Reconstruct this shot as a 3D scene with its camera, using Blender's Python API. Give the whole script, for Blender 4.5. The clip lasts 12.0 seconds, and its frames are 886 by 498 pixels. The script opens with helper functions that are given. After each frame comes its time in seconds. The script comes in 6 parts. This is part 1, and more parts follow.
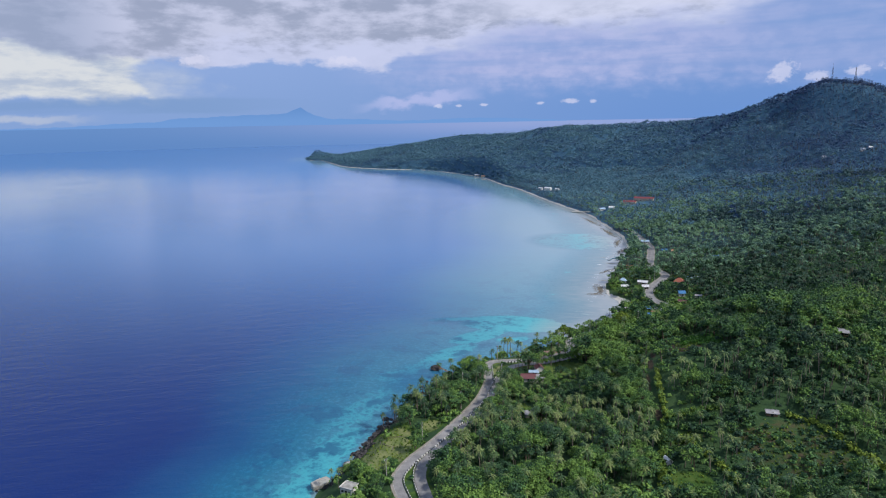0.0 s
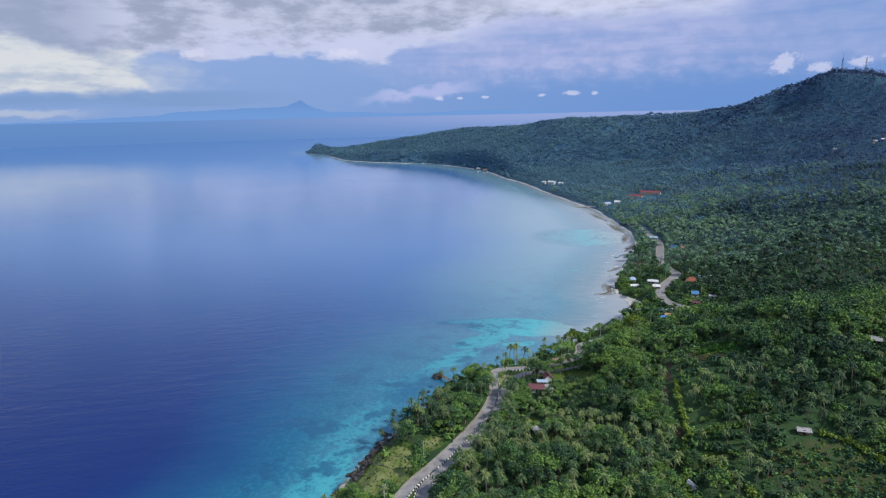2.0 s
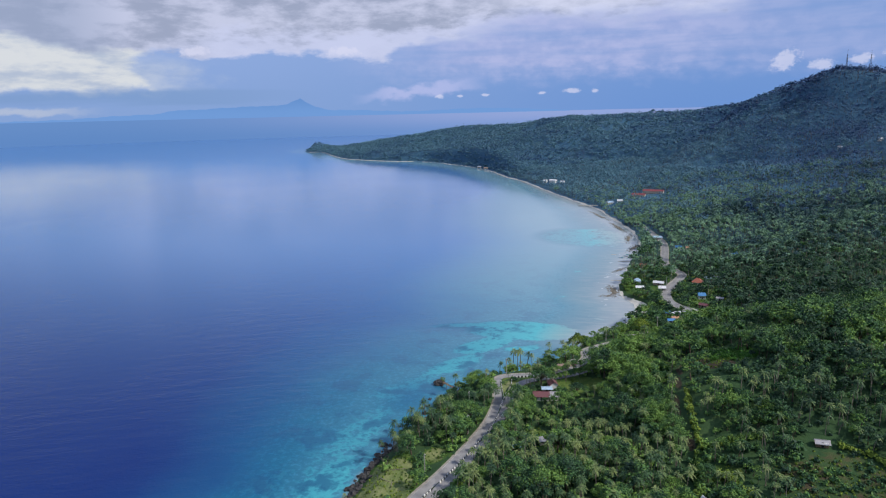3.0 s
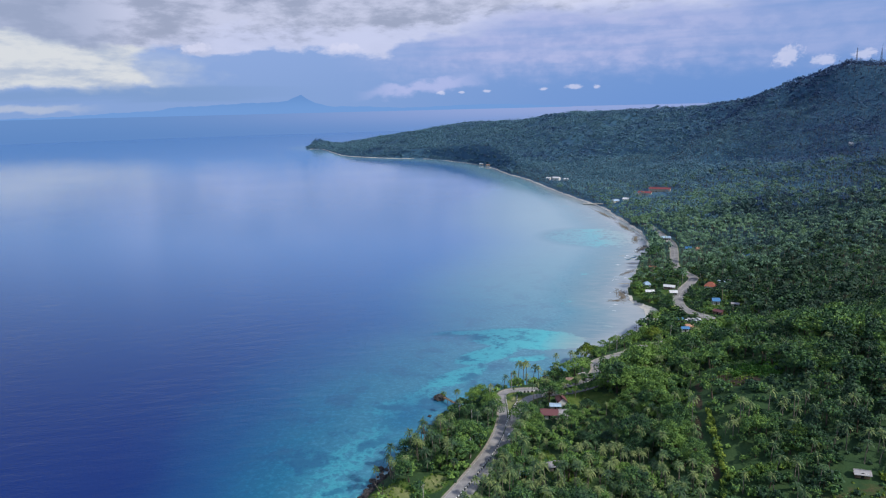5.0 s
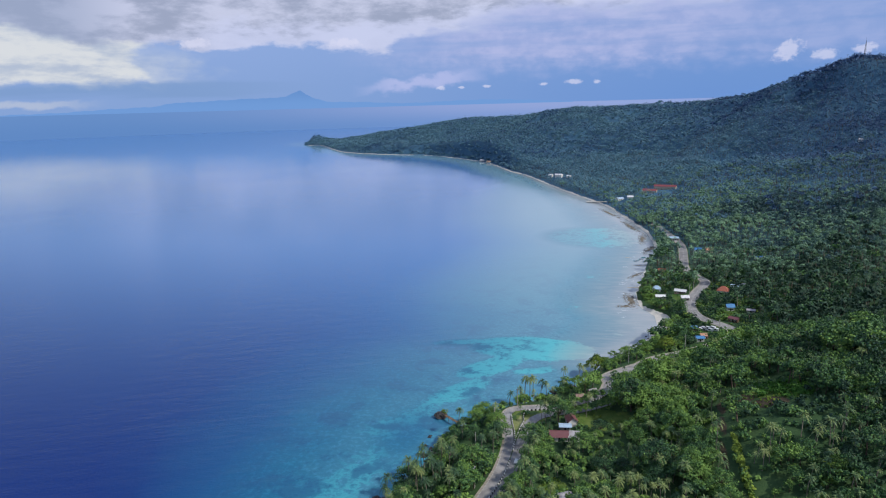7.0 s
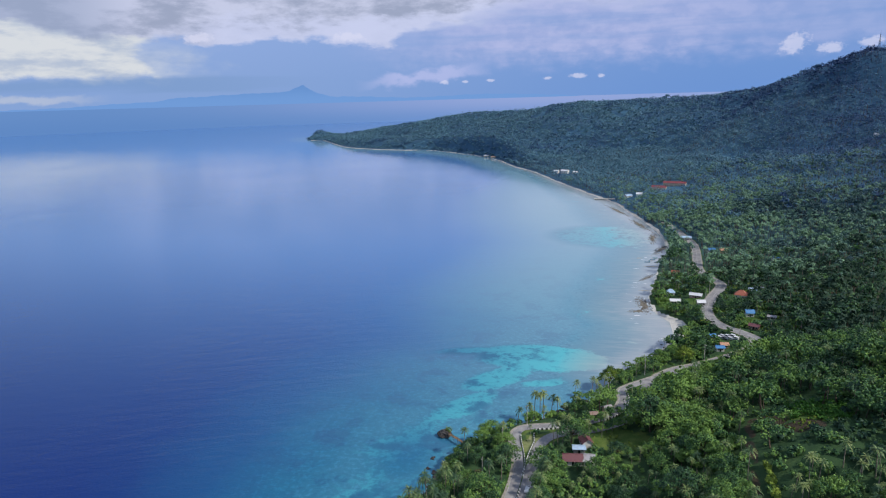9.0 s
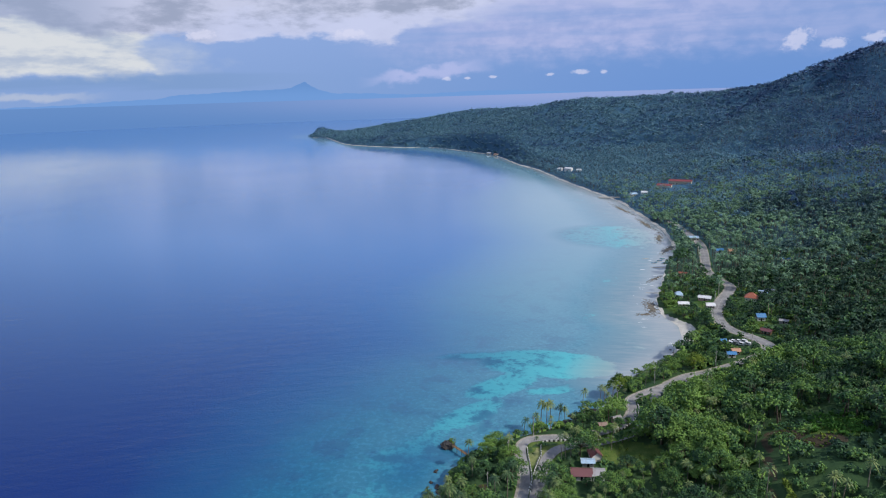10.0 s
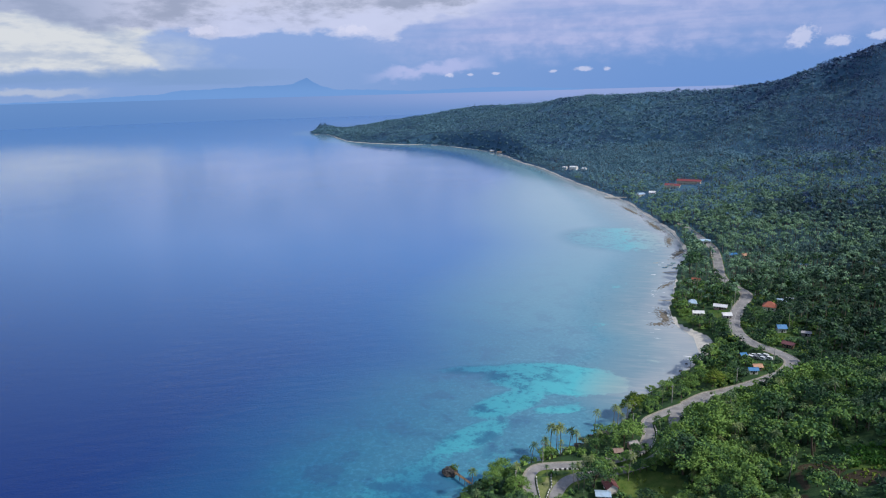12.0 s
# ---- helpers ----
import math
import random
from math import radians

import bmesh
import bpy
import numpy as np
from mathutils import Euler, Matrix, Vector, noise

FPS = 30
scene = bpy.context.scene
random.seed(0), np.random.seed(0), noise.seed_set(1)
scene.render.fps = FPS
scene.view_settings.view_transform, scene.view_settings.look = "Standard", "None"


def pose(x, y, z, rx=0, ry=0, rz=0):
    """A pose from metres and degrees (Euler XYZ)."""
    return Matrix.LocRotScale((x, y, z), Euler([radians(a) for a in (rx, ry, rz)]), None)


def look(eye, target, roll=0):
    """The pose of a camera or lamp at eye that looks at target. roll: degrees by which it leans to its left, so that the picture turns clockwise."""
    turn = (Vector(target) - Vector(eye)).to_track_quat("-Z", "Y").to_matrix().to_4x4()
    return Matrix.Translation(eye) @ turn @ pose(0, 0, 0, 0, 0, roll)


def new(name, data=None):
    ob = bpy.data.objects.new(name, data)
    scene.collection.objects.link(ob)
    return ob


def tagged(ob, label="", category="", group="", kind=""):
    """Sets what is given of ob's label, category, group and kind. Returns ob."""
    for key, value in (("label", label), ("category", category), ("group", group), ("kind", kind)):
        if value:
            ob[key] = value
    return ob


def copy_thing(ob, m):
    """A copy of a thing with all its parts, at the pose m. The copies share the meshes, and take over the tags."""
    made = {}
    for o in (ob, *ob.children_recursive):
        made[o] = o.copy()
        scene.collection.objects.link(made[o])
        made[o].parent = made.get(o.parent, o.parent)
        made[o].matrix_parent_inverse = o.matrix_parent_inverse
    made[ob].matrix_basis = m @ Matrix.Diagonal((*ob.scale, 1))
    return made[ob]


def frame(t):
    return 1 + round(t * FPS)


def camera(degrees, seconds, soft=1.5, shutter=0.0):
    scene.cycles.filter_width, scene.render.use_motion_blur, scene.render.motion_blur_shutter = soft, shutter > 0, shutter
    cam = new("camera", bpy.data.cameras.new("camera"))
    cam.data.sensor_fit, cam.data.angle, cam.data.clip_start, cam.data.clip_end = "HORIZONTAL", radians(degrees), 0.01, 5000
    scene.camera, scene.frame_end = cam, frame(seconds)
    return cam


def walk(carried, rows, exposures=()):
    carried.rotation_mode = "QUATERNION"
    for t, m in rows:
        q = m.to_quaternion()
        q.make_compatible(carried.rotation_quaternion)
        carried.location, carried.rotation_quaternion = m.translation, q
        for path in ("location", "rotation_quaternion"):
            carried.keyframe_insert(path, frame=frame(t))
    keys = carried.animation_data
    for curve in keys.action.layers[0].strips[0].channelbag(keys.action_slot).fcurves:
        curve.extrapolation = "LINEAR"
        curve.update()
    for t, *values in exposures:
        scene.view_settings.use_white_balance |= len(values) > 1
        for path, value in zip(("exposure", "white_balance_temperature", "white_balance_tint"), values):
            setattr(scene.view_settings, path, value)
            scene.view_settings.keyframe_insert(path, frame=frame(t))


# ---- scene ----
cam = camera(70.1, 12.0, soft=1.15)

PATH = [
    (0, (3.693, 3.188, 149.029), (3.248, 5.098, 148.635), -1.0),
    (0.5, (2.097, 8.758, 149.01), (1.652, 10.666, 148.607), -1.1),
    (1, (0.657, 14.041, 149.136), (0.211, 15.947, 148.728), -1.1),
    (1.5, (-0.717, 19.609, 149.163), (-1.165, 21.514, 148.751), -1.1),
    (2, (-1.831, 25.611, 149.293), (-2.28, 27.515, 148.877), -1.2),
    (2.5, (-3.419, 31.162, 149.215), (-3.868, 33.066, 148.795), -1.2),
    (3, (-4.854, 36.602, 149.551), (-5.304, 38.504, 149.129), -1.3),
    (5, (-9.574, 59.452, 149.536), (-10.029, 61.351, 149.103), -1.4),
    (5.5, (-10.612, 65.139, 149.742), (-11.066, 67.037, 149.306), -1.5),
    (6, (-12.119, 71.162, 149.848), (-12.572, 73.059, 149.407), -1.4),
    (6.5, (-13.565, 76.774, 149.931), (-14.019, 78.67, 149.488), -1.5),
    (7, (-15.175, 81.807, 150.492), (-15.63, 83.703, 150.045), -1.5),
    (9, (-20.3, 103.609, 150.853), (-20.766, 105.498, 150.39), -1.6),
    (9.5, (-21.705, 108.733, 151.324), (-22.174, 110.619, 150.854), -1.6),
    (10, (-23.161, 114.002, 152.049), (-23.634, 115.887, 151.576), -1.7),
    (10.5, (-24.596, 119.371, 152.293), (-25.072, 121.254, 151.816), -1.7),
    (11, (-25.996, 124.554, 152.542), (-26.474, 126.436, 152.062), -1.7),
    (11.5, (-27.38, 130.303, 152.114), (-27.86, 132.184, 151.633), -1.6),
    (12, (-28.671, 136.006, 152.303), (-29.15, 137.887, 151.82), -1.5),
]
walk(cam, [(t, look(eye, target, roll)) for t, eye, target, roll in PATH])

# ---- sky, sun ----
SUN_AZ, SUN_EL = 100.0, 43.0     # degrees clockwise from +y, degrees above the horizon


class Nodes:
    """A node tree with short calls for arithmetic."""

    def __init__(self, tree):
        self.tree = tree
        tree.nodes.clear()

    def add(self, kind, inputs=None, **props):
        n = self.tree.nodes.new(kind)
        for k, v in props.items():
            setattr(n, k, v)
        for k, v in (inputs or {}).items():
            self.feed(n.inputs[k], v)
        return n

    def feed(self, socket, v):
        if isinstance(v, bpy.types.NodeSocket):
            self.tree.links.new(v, socket)
        else:
            socket.default_value = v

    def math(self, op, a, b=0.0, c=0.0, clamp=False):
        n = self.tree.nodes.new("ShaderNodeMath")
        n.operation, n.use_clamp = op, clamp
        for s, v in zip(n.inputs, (a, b, c)):
            self.feed(s, v)
        return n.outputs[0]

    def smooth(self, v, lo, hi, a=0.0, b=1.0):
        n = self.add("ShaderNodeMapRange", {0: v, 1: lo, 2: hi, 3: a, 4: b}, interpolation_type="SMOOTHSTEP")
        return n.outputs[0]

    def mix(self, f, a, b, mode="MIX"):
        n = self.tree.nodes.new("ShaderNodeMix")
        n.data_type, n.blend_type = "RGBA", mode
        self.feed(n.inputs[0], f)
        self.feed(n.inputs[6], a if not isinstance(a, tuple) else (*a, 1.0))
        self.feed(n.inputs[7], b if not isinstance(b, tuple) else (*b, 1.0))
        return n.outputs[2]

    def noise(self, vec, scale, detail=4.0, rough=0.55, w=None, lac=2.0):
        n = self.add("ShaderNodeTexNoise", {"Scale": scale, "Detail": detail, "Roughness": rough, "Lacunarity": lac})
        self.feed(n.inputs["Vector"], vec)
        return n.outputs[0]

    def vec(self, x, y, z=0.0):
        n = self.add("ShaderNodeCombineXYZ", {0: x, 1: y, 2: z})
        return n.outputs[0]

    def ramp(self, f, stops):
        n = self.tree.nodes.new("ShaderNodeValToRGB")
        e = n.color_ramp.elements
        while len(e) < len(stops):
            e.new(0.5)
        for k, (p, c) in zip(e, stops):
            k.position, k.color = p, (*c, 1.0)
        self.feed(n.inputs[0], f)
        return n.outputs[0]


def make_world():
    w = bpy.data.worlds.new("sky")
    scene.world = w
    w.use_nodes = True
    n = Nodes(w.node_tree)
    direction = n.add("ShaderNodeTexCoord").outputs["Generated"]
    sep = n.add("ShaderNodeSeparateXYZ", {0: direction}).outputs
    az = n.math("DEGREES", n.math("ARCTAN2", sep[0], sep[1]))
    el = n.math("DEGREES", n.math("ARCSINE", sep[2]))
    blue = n.add("ShaderNodeTexSky", sky_type="NISHITA", sun_disc=False, sun_elevation=radians(SUN_EL), sun_rotation=radians(SUN_AZ),
                 air_density=1.0, dust_density=0.6, ozone_density=2.0).outputs[0]
    high = n.mix(1.0, blue, (0.075, 0.08, 0.095), "MULTIPLY")
    # haze near the horizon, deeper blue over the land to the right
    side = n.smooth(az, -35.0, 12.0)
    h0 = n.mix(side, (0.24, 0.37, 0.67), (0.155, 0.30, 0.65))
    h1 = n.mix(side, (0.27, 0.40, 0.72), (0.19, 0.33, 0.66))
    haze = n.mix(n.smooth(el, 0.0, 6.0), h0, h1)
    col = n.mix(n.smooth(el, 7.0, 24.0), haze, high)
    flat = n.vec(n.math("MULTIPLY", az, 0.1), n.math("MULTIPLY", el, 0.33))
    wide = n.vec(n.math("MULTIPLY", az, 0.05), n.math("MULTIPLY", el, 0.6))
    puff = n.noise(flat, 1.3, 5.0, 0.52)
    streak = n.noise(wide, 1.5, 5.0, 0.55)
    fine = n.noise(n.vec(n.math("MULTIPLY", az, 0.16), n.math("MULTIPLY", el, 0.26)), 3.2, 6.0, 0.55)
    # pale streaky veil in the middle and to the right
    veil = n.math("MULTIPLY", n.smooth(az, -24.0, -8.0), n.smooth(n.math("ADD", el, n.math("MULTIPLY", n.math("SUBTRACT", fine, 0.5), 3.0)), 1.8, 4.4))
    veil = n.math("MULTIPLY", veil, n.smooth(streak, 0.24, 0.60, 0.35, 1.0))
    veil = n.math("MULTIPLY", veil, n.smooth(az, 3.0, 17.0, 1.0, 0.55))
    col = n.mix(n.math("MULTIPLY", veil, 0.86), col, n.mix(n.smooth(fine, 0.35, 0.65), (0.36, 0.43, 0.73), (0.47, 0.51, 0.79)))
    low = n.math("MULTIPLY", n.smooth(n.math("ABSOLUTE", n.math("ADD", az, 15.0)), 6.5, 2.0),
                 n.smooth(n.math("ABSOLUTE", n.math("SUBTRACT", n.math("ADD", el, n.math("MULTIPLY", fine, 2.2)), n.math("MULTIPLY_ADD", az, 0.10, 4.55))), 0.75, 0.1))
    col = n.mix(n.math("MULTIPLY", low, 0.62), col, (0.53, 0.56, 0.86))
    heapy = n.noise(flat, 1.1, 7.0, 0.58)
    # cream cloud bank far to the left, thinning out to the right, with grey-blue stratus under it
    bank = n.math("ADD", n.math("MULTIPLY", n.math("SUBTRACT", -37.2, az), 0.55), n.math("MULTIPLY", n.math("SUBTRACT", heapy, 0.5), 4.5))
    thin = n.math("MULTIPLY", n.smooth(n.math("ADD", az, n.math("MULTIPLY", n.math("SUBTRACT", fine, 0.5), 9.0)), -31.0, -38.5), n.smooth(el, 5.6, 3.6))
    foot = n.smooth(n.math("ADD", el, n.math("MULTIPLY", n.math("SUBTRACT", fine, 0.5), 2.4)), 1.7, 2.7)
    bank = n.math("MULTIPLY", n.math("MAXIMUM", n.smooth(bank, -0.5, 0.6), n.math("MULTIPLY", thin, 0.55)), foot)
    col = n.mix(n.math("MULTIPLY", bank, 0.94), col, n.mix(n.smooth(n.noise(flat, 2.3, 6.0, 0.6), 0.34, 0.60), (0.46, 0.53, 0.66), (0.71, 0.735, 0.76)))
    under = n.math("MULTIPLY", n.smooth(az, -22.0, -36.0), n.smooth(n.math("ABSOLUTE", n.math("SUBTRACT", el, n.math("ADD", 0.75, n.math("MULTIPLY", streak, 1.9)))), 0.75, 0.2))
    col = n.mix(n.math("MULTIPLY", under, 0.75), col, (0.205, 0.335, 0.60))
    glow = n.math("MULTIPLY", n.smooth(az, -40.0, -45.5), n.smooth(n.math("ABSOLUTE", n.math("SUBTRACT", el, n.math("ADD", 0.05, n.math("MULTIPLY", fine, 1.3)))), 0.4, 0.1))
    col = n.mix(n.math("MULTIPLY", glow, 0.5), col, (0.60, 0.63, 0.70))
    # the cloud deck overhead: grey underside, billowing pale rims along its ragged lower edge
    warp = n.math("MULTIPLY", n.math("SUBTRACT", fine, 0.5), 1.6)
    sill = n.math("ADD", n.smooth(az, -50.0, -40.0, 6.7, 4.9), n.math("ADD", n.smooth(az, -20.0, -6.0, 0.0, 1.7), n.smooth(az, 6.0, 20.0, 0.0, 3.2)))
    edge = n.math("ADD", n.math("ADD", sill, warp), n.math("MULTIPLY", n.math("SUBTRACT", puff, 0.5), n.smooth(az, -41.0, -34.0, -1.6, -4.6)))
    over_edge = n.math("SUBTRACT", el, edge)
    deck = n.smooth(over_edge, -0.2, n.smooth(az, -18.0, -6.0, 0.45, 2.2))
    billow = n.noise(n.vec(n.math("MULTIPLY", az, 0.11), n.math("MULTIPLY", el, 0.30)), 1.9, 8.0, 0.60)
    rim = n.math("MULTIPLY", n.smooth(n.math("ADD", over_edge, n.math("MULTIPLY", n.math("SUBTRACT", billow, 0.5), -6.0)), 2.6, 0.9), n.smooth(az, -38.0, -30.0))
    body = n.mix(n.smooth(billow, 0.38, 0.62), (0.335, 0.385, 0.54), (0.56, 0.60, 0.79))
    body = n.mix(n.smooth(az, -37.0, -43.0, 0.0, 0.65), body, (0.31, 0.38, 0.56))
    body = n.mix(n.math("MULTIPLY", rim, 0.85), body, (0.575, 0.625, 0.86))
    bright = n.math("MULTIPLY", n.smooth(n.math("ABSOLUTE", n.math("SUBTRACT", az, 1.5)), 16.0, 5.0), n.smooth(n.math("ADD", el, n.math("MULTIPLY", billow, 4.0)), 9.0, 11.5))
    body = n.mix(n.math("MULTIPLY", bright, 0.75), body, (0.67, 0.71, 0.90))
    body = n.mix(n.smooth(el, 9.0, 18.0, 0.0, 0.75), body, (0.30, 0.415, 0.66))
    broken = n.smooth(n.noise(direction, 2.2, 5.0, 0.55), 0.36, 0.52)
    over = n.math("MAXIMUM", n.smooth(el, 34.0, 20.0), broken)
    col = n.mix(n.math("MULTIPLY", deck, over), col, body)
    # small white heaps standing over the right-hand shore and along the horizon
    lump = n.noise(n.vec(n.math("MULTIPLY", az, 0.55), n.math("MULTIPLY", el, 0.7)), 3.4, 5.0, 0.6)
    for a0, e0, ra, re, lean in ((14.55, 3.35, 0.95, 0.85, 0.35), (17.0, 2.95, 0.85, 0.42, 0.0), (19.6, 3.2, 0.8, 0.4, 0.0), (22.4, 3.5, 1.4, 0.5, 0.0), (-1.8, 1.6, 0.85, 0.22, 0.0), (0.1, 1.55, 0.3, 0.18, 0.0),
                                 (-4.4, 1.5, 0.35, 0.15, 0.0), (-9.2, 1.45, 0.4, 0.13, 0.0), (-13.3, 1.4, 0.45, 0.2, 0.0), (-11.5, 1.4, 0.4, 0.12, 0.0), (-21.5, 5.35, 1.5, 0.4, 0.3), (-33.6, 5.3, 1.3, 0.42, 0.5)):
        u = n.math("SUBTRACT", n.math("SUBTRACT", az, a0), n.math("MULTIPLY", n.math("SUBTRACT", el, e0), lean))
        r = n.math("SQRT", n.math("ADD", n.math("POWER", n.math("DIVIDE", u, ra), 2.0), n.math("POWER", n.math("DIVIDE", n.math("SUBTRACT", el, e0), re), 2.0)))
        heap = n.smooth(n.math("ADD", r, n.math("MULTIPLY", n.math("SUBTRACT", lump, 0.5), 2.2)), 1.15, 0.45)
        col = n.mix(n.math("MULTIPLY", heap, 0.6), col, (0.70, 0.715, 0.90))
    back = n.add("ShaderNodeBackground", {0: col, 1: 1.0})
    n.add("ShaderNodeOutputWorld", {0: back.outputs[0]})


make_world()
sun_lamp = bpy.data.lights.new("sun", "SUN")
sun_lamp.energy, sun_lamp.angle, sun_lamp.color = 3.8, radians(2.0), (1.0, 0.945, 0.85)
sun = new("sun", sun_lamp)
toward = Vector((math.sin(radians(SUN_AZ)) * math.cos(radians(SUN_EL)), math.cos(radians(SUN_AZ)) * math.cos(radians(SUN_EL)), math.sin(radians(SUN_EL))))
sun.matrix_world = look(toward * 3000, (0, 0, 0))

# ---- materials ----


def surface(name, build, rough=0.8, spec=0.3, metal=0.0):
    """A Principled material; build(nodes, bsdf) sets its colour and relief."""
    m = bpy.data.materials.new(name)
    m.use_nodes = True
    n = Nodes(m.node_tree)
    b = n.add("ShaderNodeBsdfPrincipled", {"Roughness": rough, "Metallic": metal, "Specular IOR Level": spec})
    out = n.add("ShaderNodeOutputMaterial", {0: b.outputs[0]})
    build(n, b)
    return m


def place(n):
    return n.add("ShaderNodeNewGeometry").outputs["Position"]


def bumped(n, b, height, strength=0.5, distance=0.1):
    k = n.add("ShaderNodeBump", {"Strength": strength, "Distance": distance, "Height": height})
    n.feed(b.inputs["Normal"], k.outputs[0])


def mottled(name, dark, light, scale=2.0, rough=0.8, spec=0.3, bump=0.3, metal=0.0, vary=0.25):
    """Colour that varies at two scales, with fine relief."""
    def build(n, b):
        p = place(n)
        a = n.noise(p, scale, 5.0)
        c = n.noise(p, scale * 9, 3.0)
        f = n.math("ADD", n.math("MULTIPLY", a, 0.7), n.math("MULTIPLY", c, 0.3))
        col = n.mix(n.smooth(f, 0.3, 0.7), dark, light)
        r = n.add("ShaderNodeObjectInfo").outputs["Random"]
        col = n.mix(n.math("MULTIPLY", r, vary), col, n.mix(1.0, col, (0.72, 0.72, 0.72), "MULTIPLY"))
        n.feed(b.inputs["Base Color"], col)
        bumped(n, b, c, bump, 0.05)
    return surface(name, build, rough, spec, metal)


def foliage(name, dark, mid, bright, patch=0.11, wax_haze=0.12, rough=0.6, gloss=None):
    """Leaves: a tint for each tree by where it stands, and a tone for each spray."""
    def build(n, b):
        p = place(n)
        g = n.add("ShaderNodeNewGeometry")
        cell = n.add("ShaderNodeTexVoronoi", {"Vector": n.add("ShaderNodeVectorMath", {0: p, 1: (1.0, 1.0, 0.0)}, operation="MULTIPLY").outputs[0], "Scale": patch})
        tree = n.add("ShaderNodeSeparateColor", {0: cell.outputs["Color"]}).outputs[0]
        stand = n.noise(p, 0.017 if wax_haze < 0.3 else 0.009, 5.0, 0.66)
        spray = g.outputs["Random Per Island"]
        own = n.add("ShaderNodeObjectInfo").outputs["Random"]
        if wax_haze < 0.3:
            # shade over the eastern slope is put into the leaf tone
            east_shade = n.smooth(n.add("ShaderNodeSeparateXYZ", {0: p}).outputs[0], 8.0, 75.0, 0.03, -0.2 if "shrub" not in name else 0.03)
            f = n.math("ADD", n.math("MULTIPLY", tree, 0.42), n.math("MULTIPLY_ADD", stand, 0.70, east_shade))
        else:                                 # cloud shade on the hill put into leaf tone, lighter towards the cape
            east_shade = n.smooth(n.add("ShaderNodeSeparateXYZ", {0: p}).outputs[0], 40.0, 520.0, 0.75, 0.24)
            f = n.math("ADD", n.math("MULTIPLY", n.math("SUBTRACT", tree, 0.5), 0.42), n.math("MULTIPLY_ADD", n.math("SUBTRACT", stand, 0.5), 1.5, east_shade))
        f = n.math("ADD", f, n.math("MULTIPLY", n.math("SUBTRACT", spray, 0.5), 0.34 if wax_haze < 0.3 else 0.22))
        f = n.math("ADD", f, n.math("MULTIPLY", n.math("SUBTRACT", own, 0.5), 0.32))
        col = n.ramp(f, ((0.28, dark), (0.52, mid), (0.74, bright)))
        n.feed(b.inputs["Base Color"], col)
        if wax_haze > 0.3:                         # blue sheen added over far leaves in place of haze
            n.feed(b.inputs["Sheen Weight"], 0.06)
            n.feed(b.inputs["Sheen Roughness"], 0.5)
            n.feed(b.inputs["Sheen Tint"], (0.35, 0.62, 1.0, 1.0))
    return surface(name, build, rough, wax_haze if gloss is None else gloss)


M_LEAF = foliage("broad_leaves", (0.026, 0.058, 0.036), (0.056, 0.134, 0.048), (0.152, 0.262, 0.058), gloss=0.15)
M_PALM = foliage("palm_fronds", (0.028, 0.066, 0.034), (0.064, 0.126, 0.050), (0.185, 0.235, 0.080), 0.16, rough=0.5, gloss=0.22)
# the next two carry aerial haze as blue in their leaf colour
M_WOODS = foliage("hazy_far_leaves", (0.016, 0.050, 0.132), (0.036, 0.102, 0.205), (0.076, 0.178, 0.225), 0.13, 0.35)
M_MIDWOOD = foliage("hazy_mid_leaves", (0.026, 0.066, 0.072), (0.056, 0.128, 0.104), (0.138, 0.248, 0.128), 0.13, 0.31)
M_SHRUB = foliage("shrub_leaves", (0.030, 0.072, 0.018), (0.080, 0.145, 0.026), (0.17, 0.235, 0.036), 0.2)
M_LIME = foliage("lime_leaves", (0.040, 0.115, 0.018), (0.080, 0.200, 0.028), (0.145, 0.300, 0.045), 0.2)
M_TRUNK = mottled("palm_bark", (0.12, 0.10, 0.08), (0.27, 0.24, 0.20), 1.5)
M_BARK = mottled("tree_bark", (0.05, 0.04, 0.03), (0.13, 0.10, 0.075), 1.5)


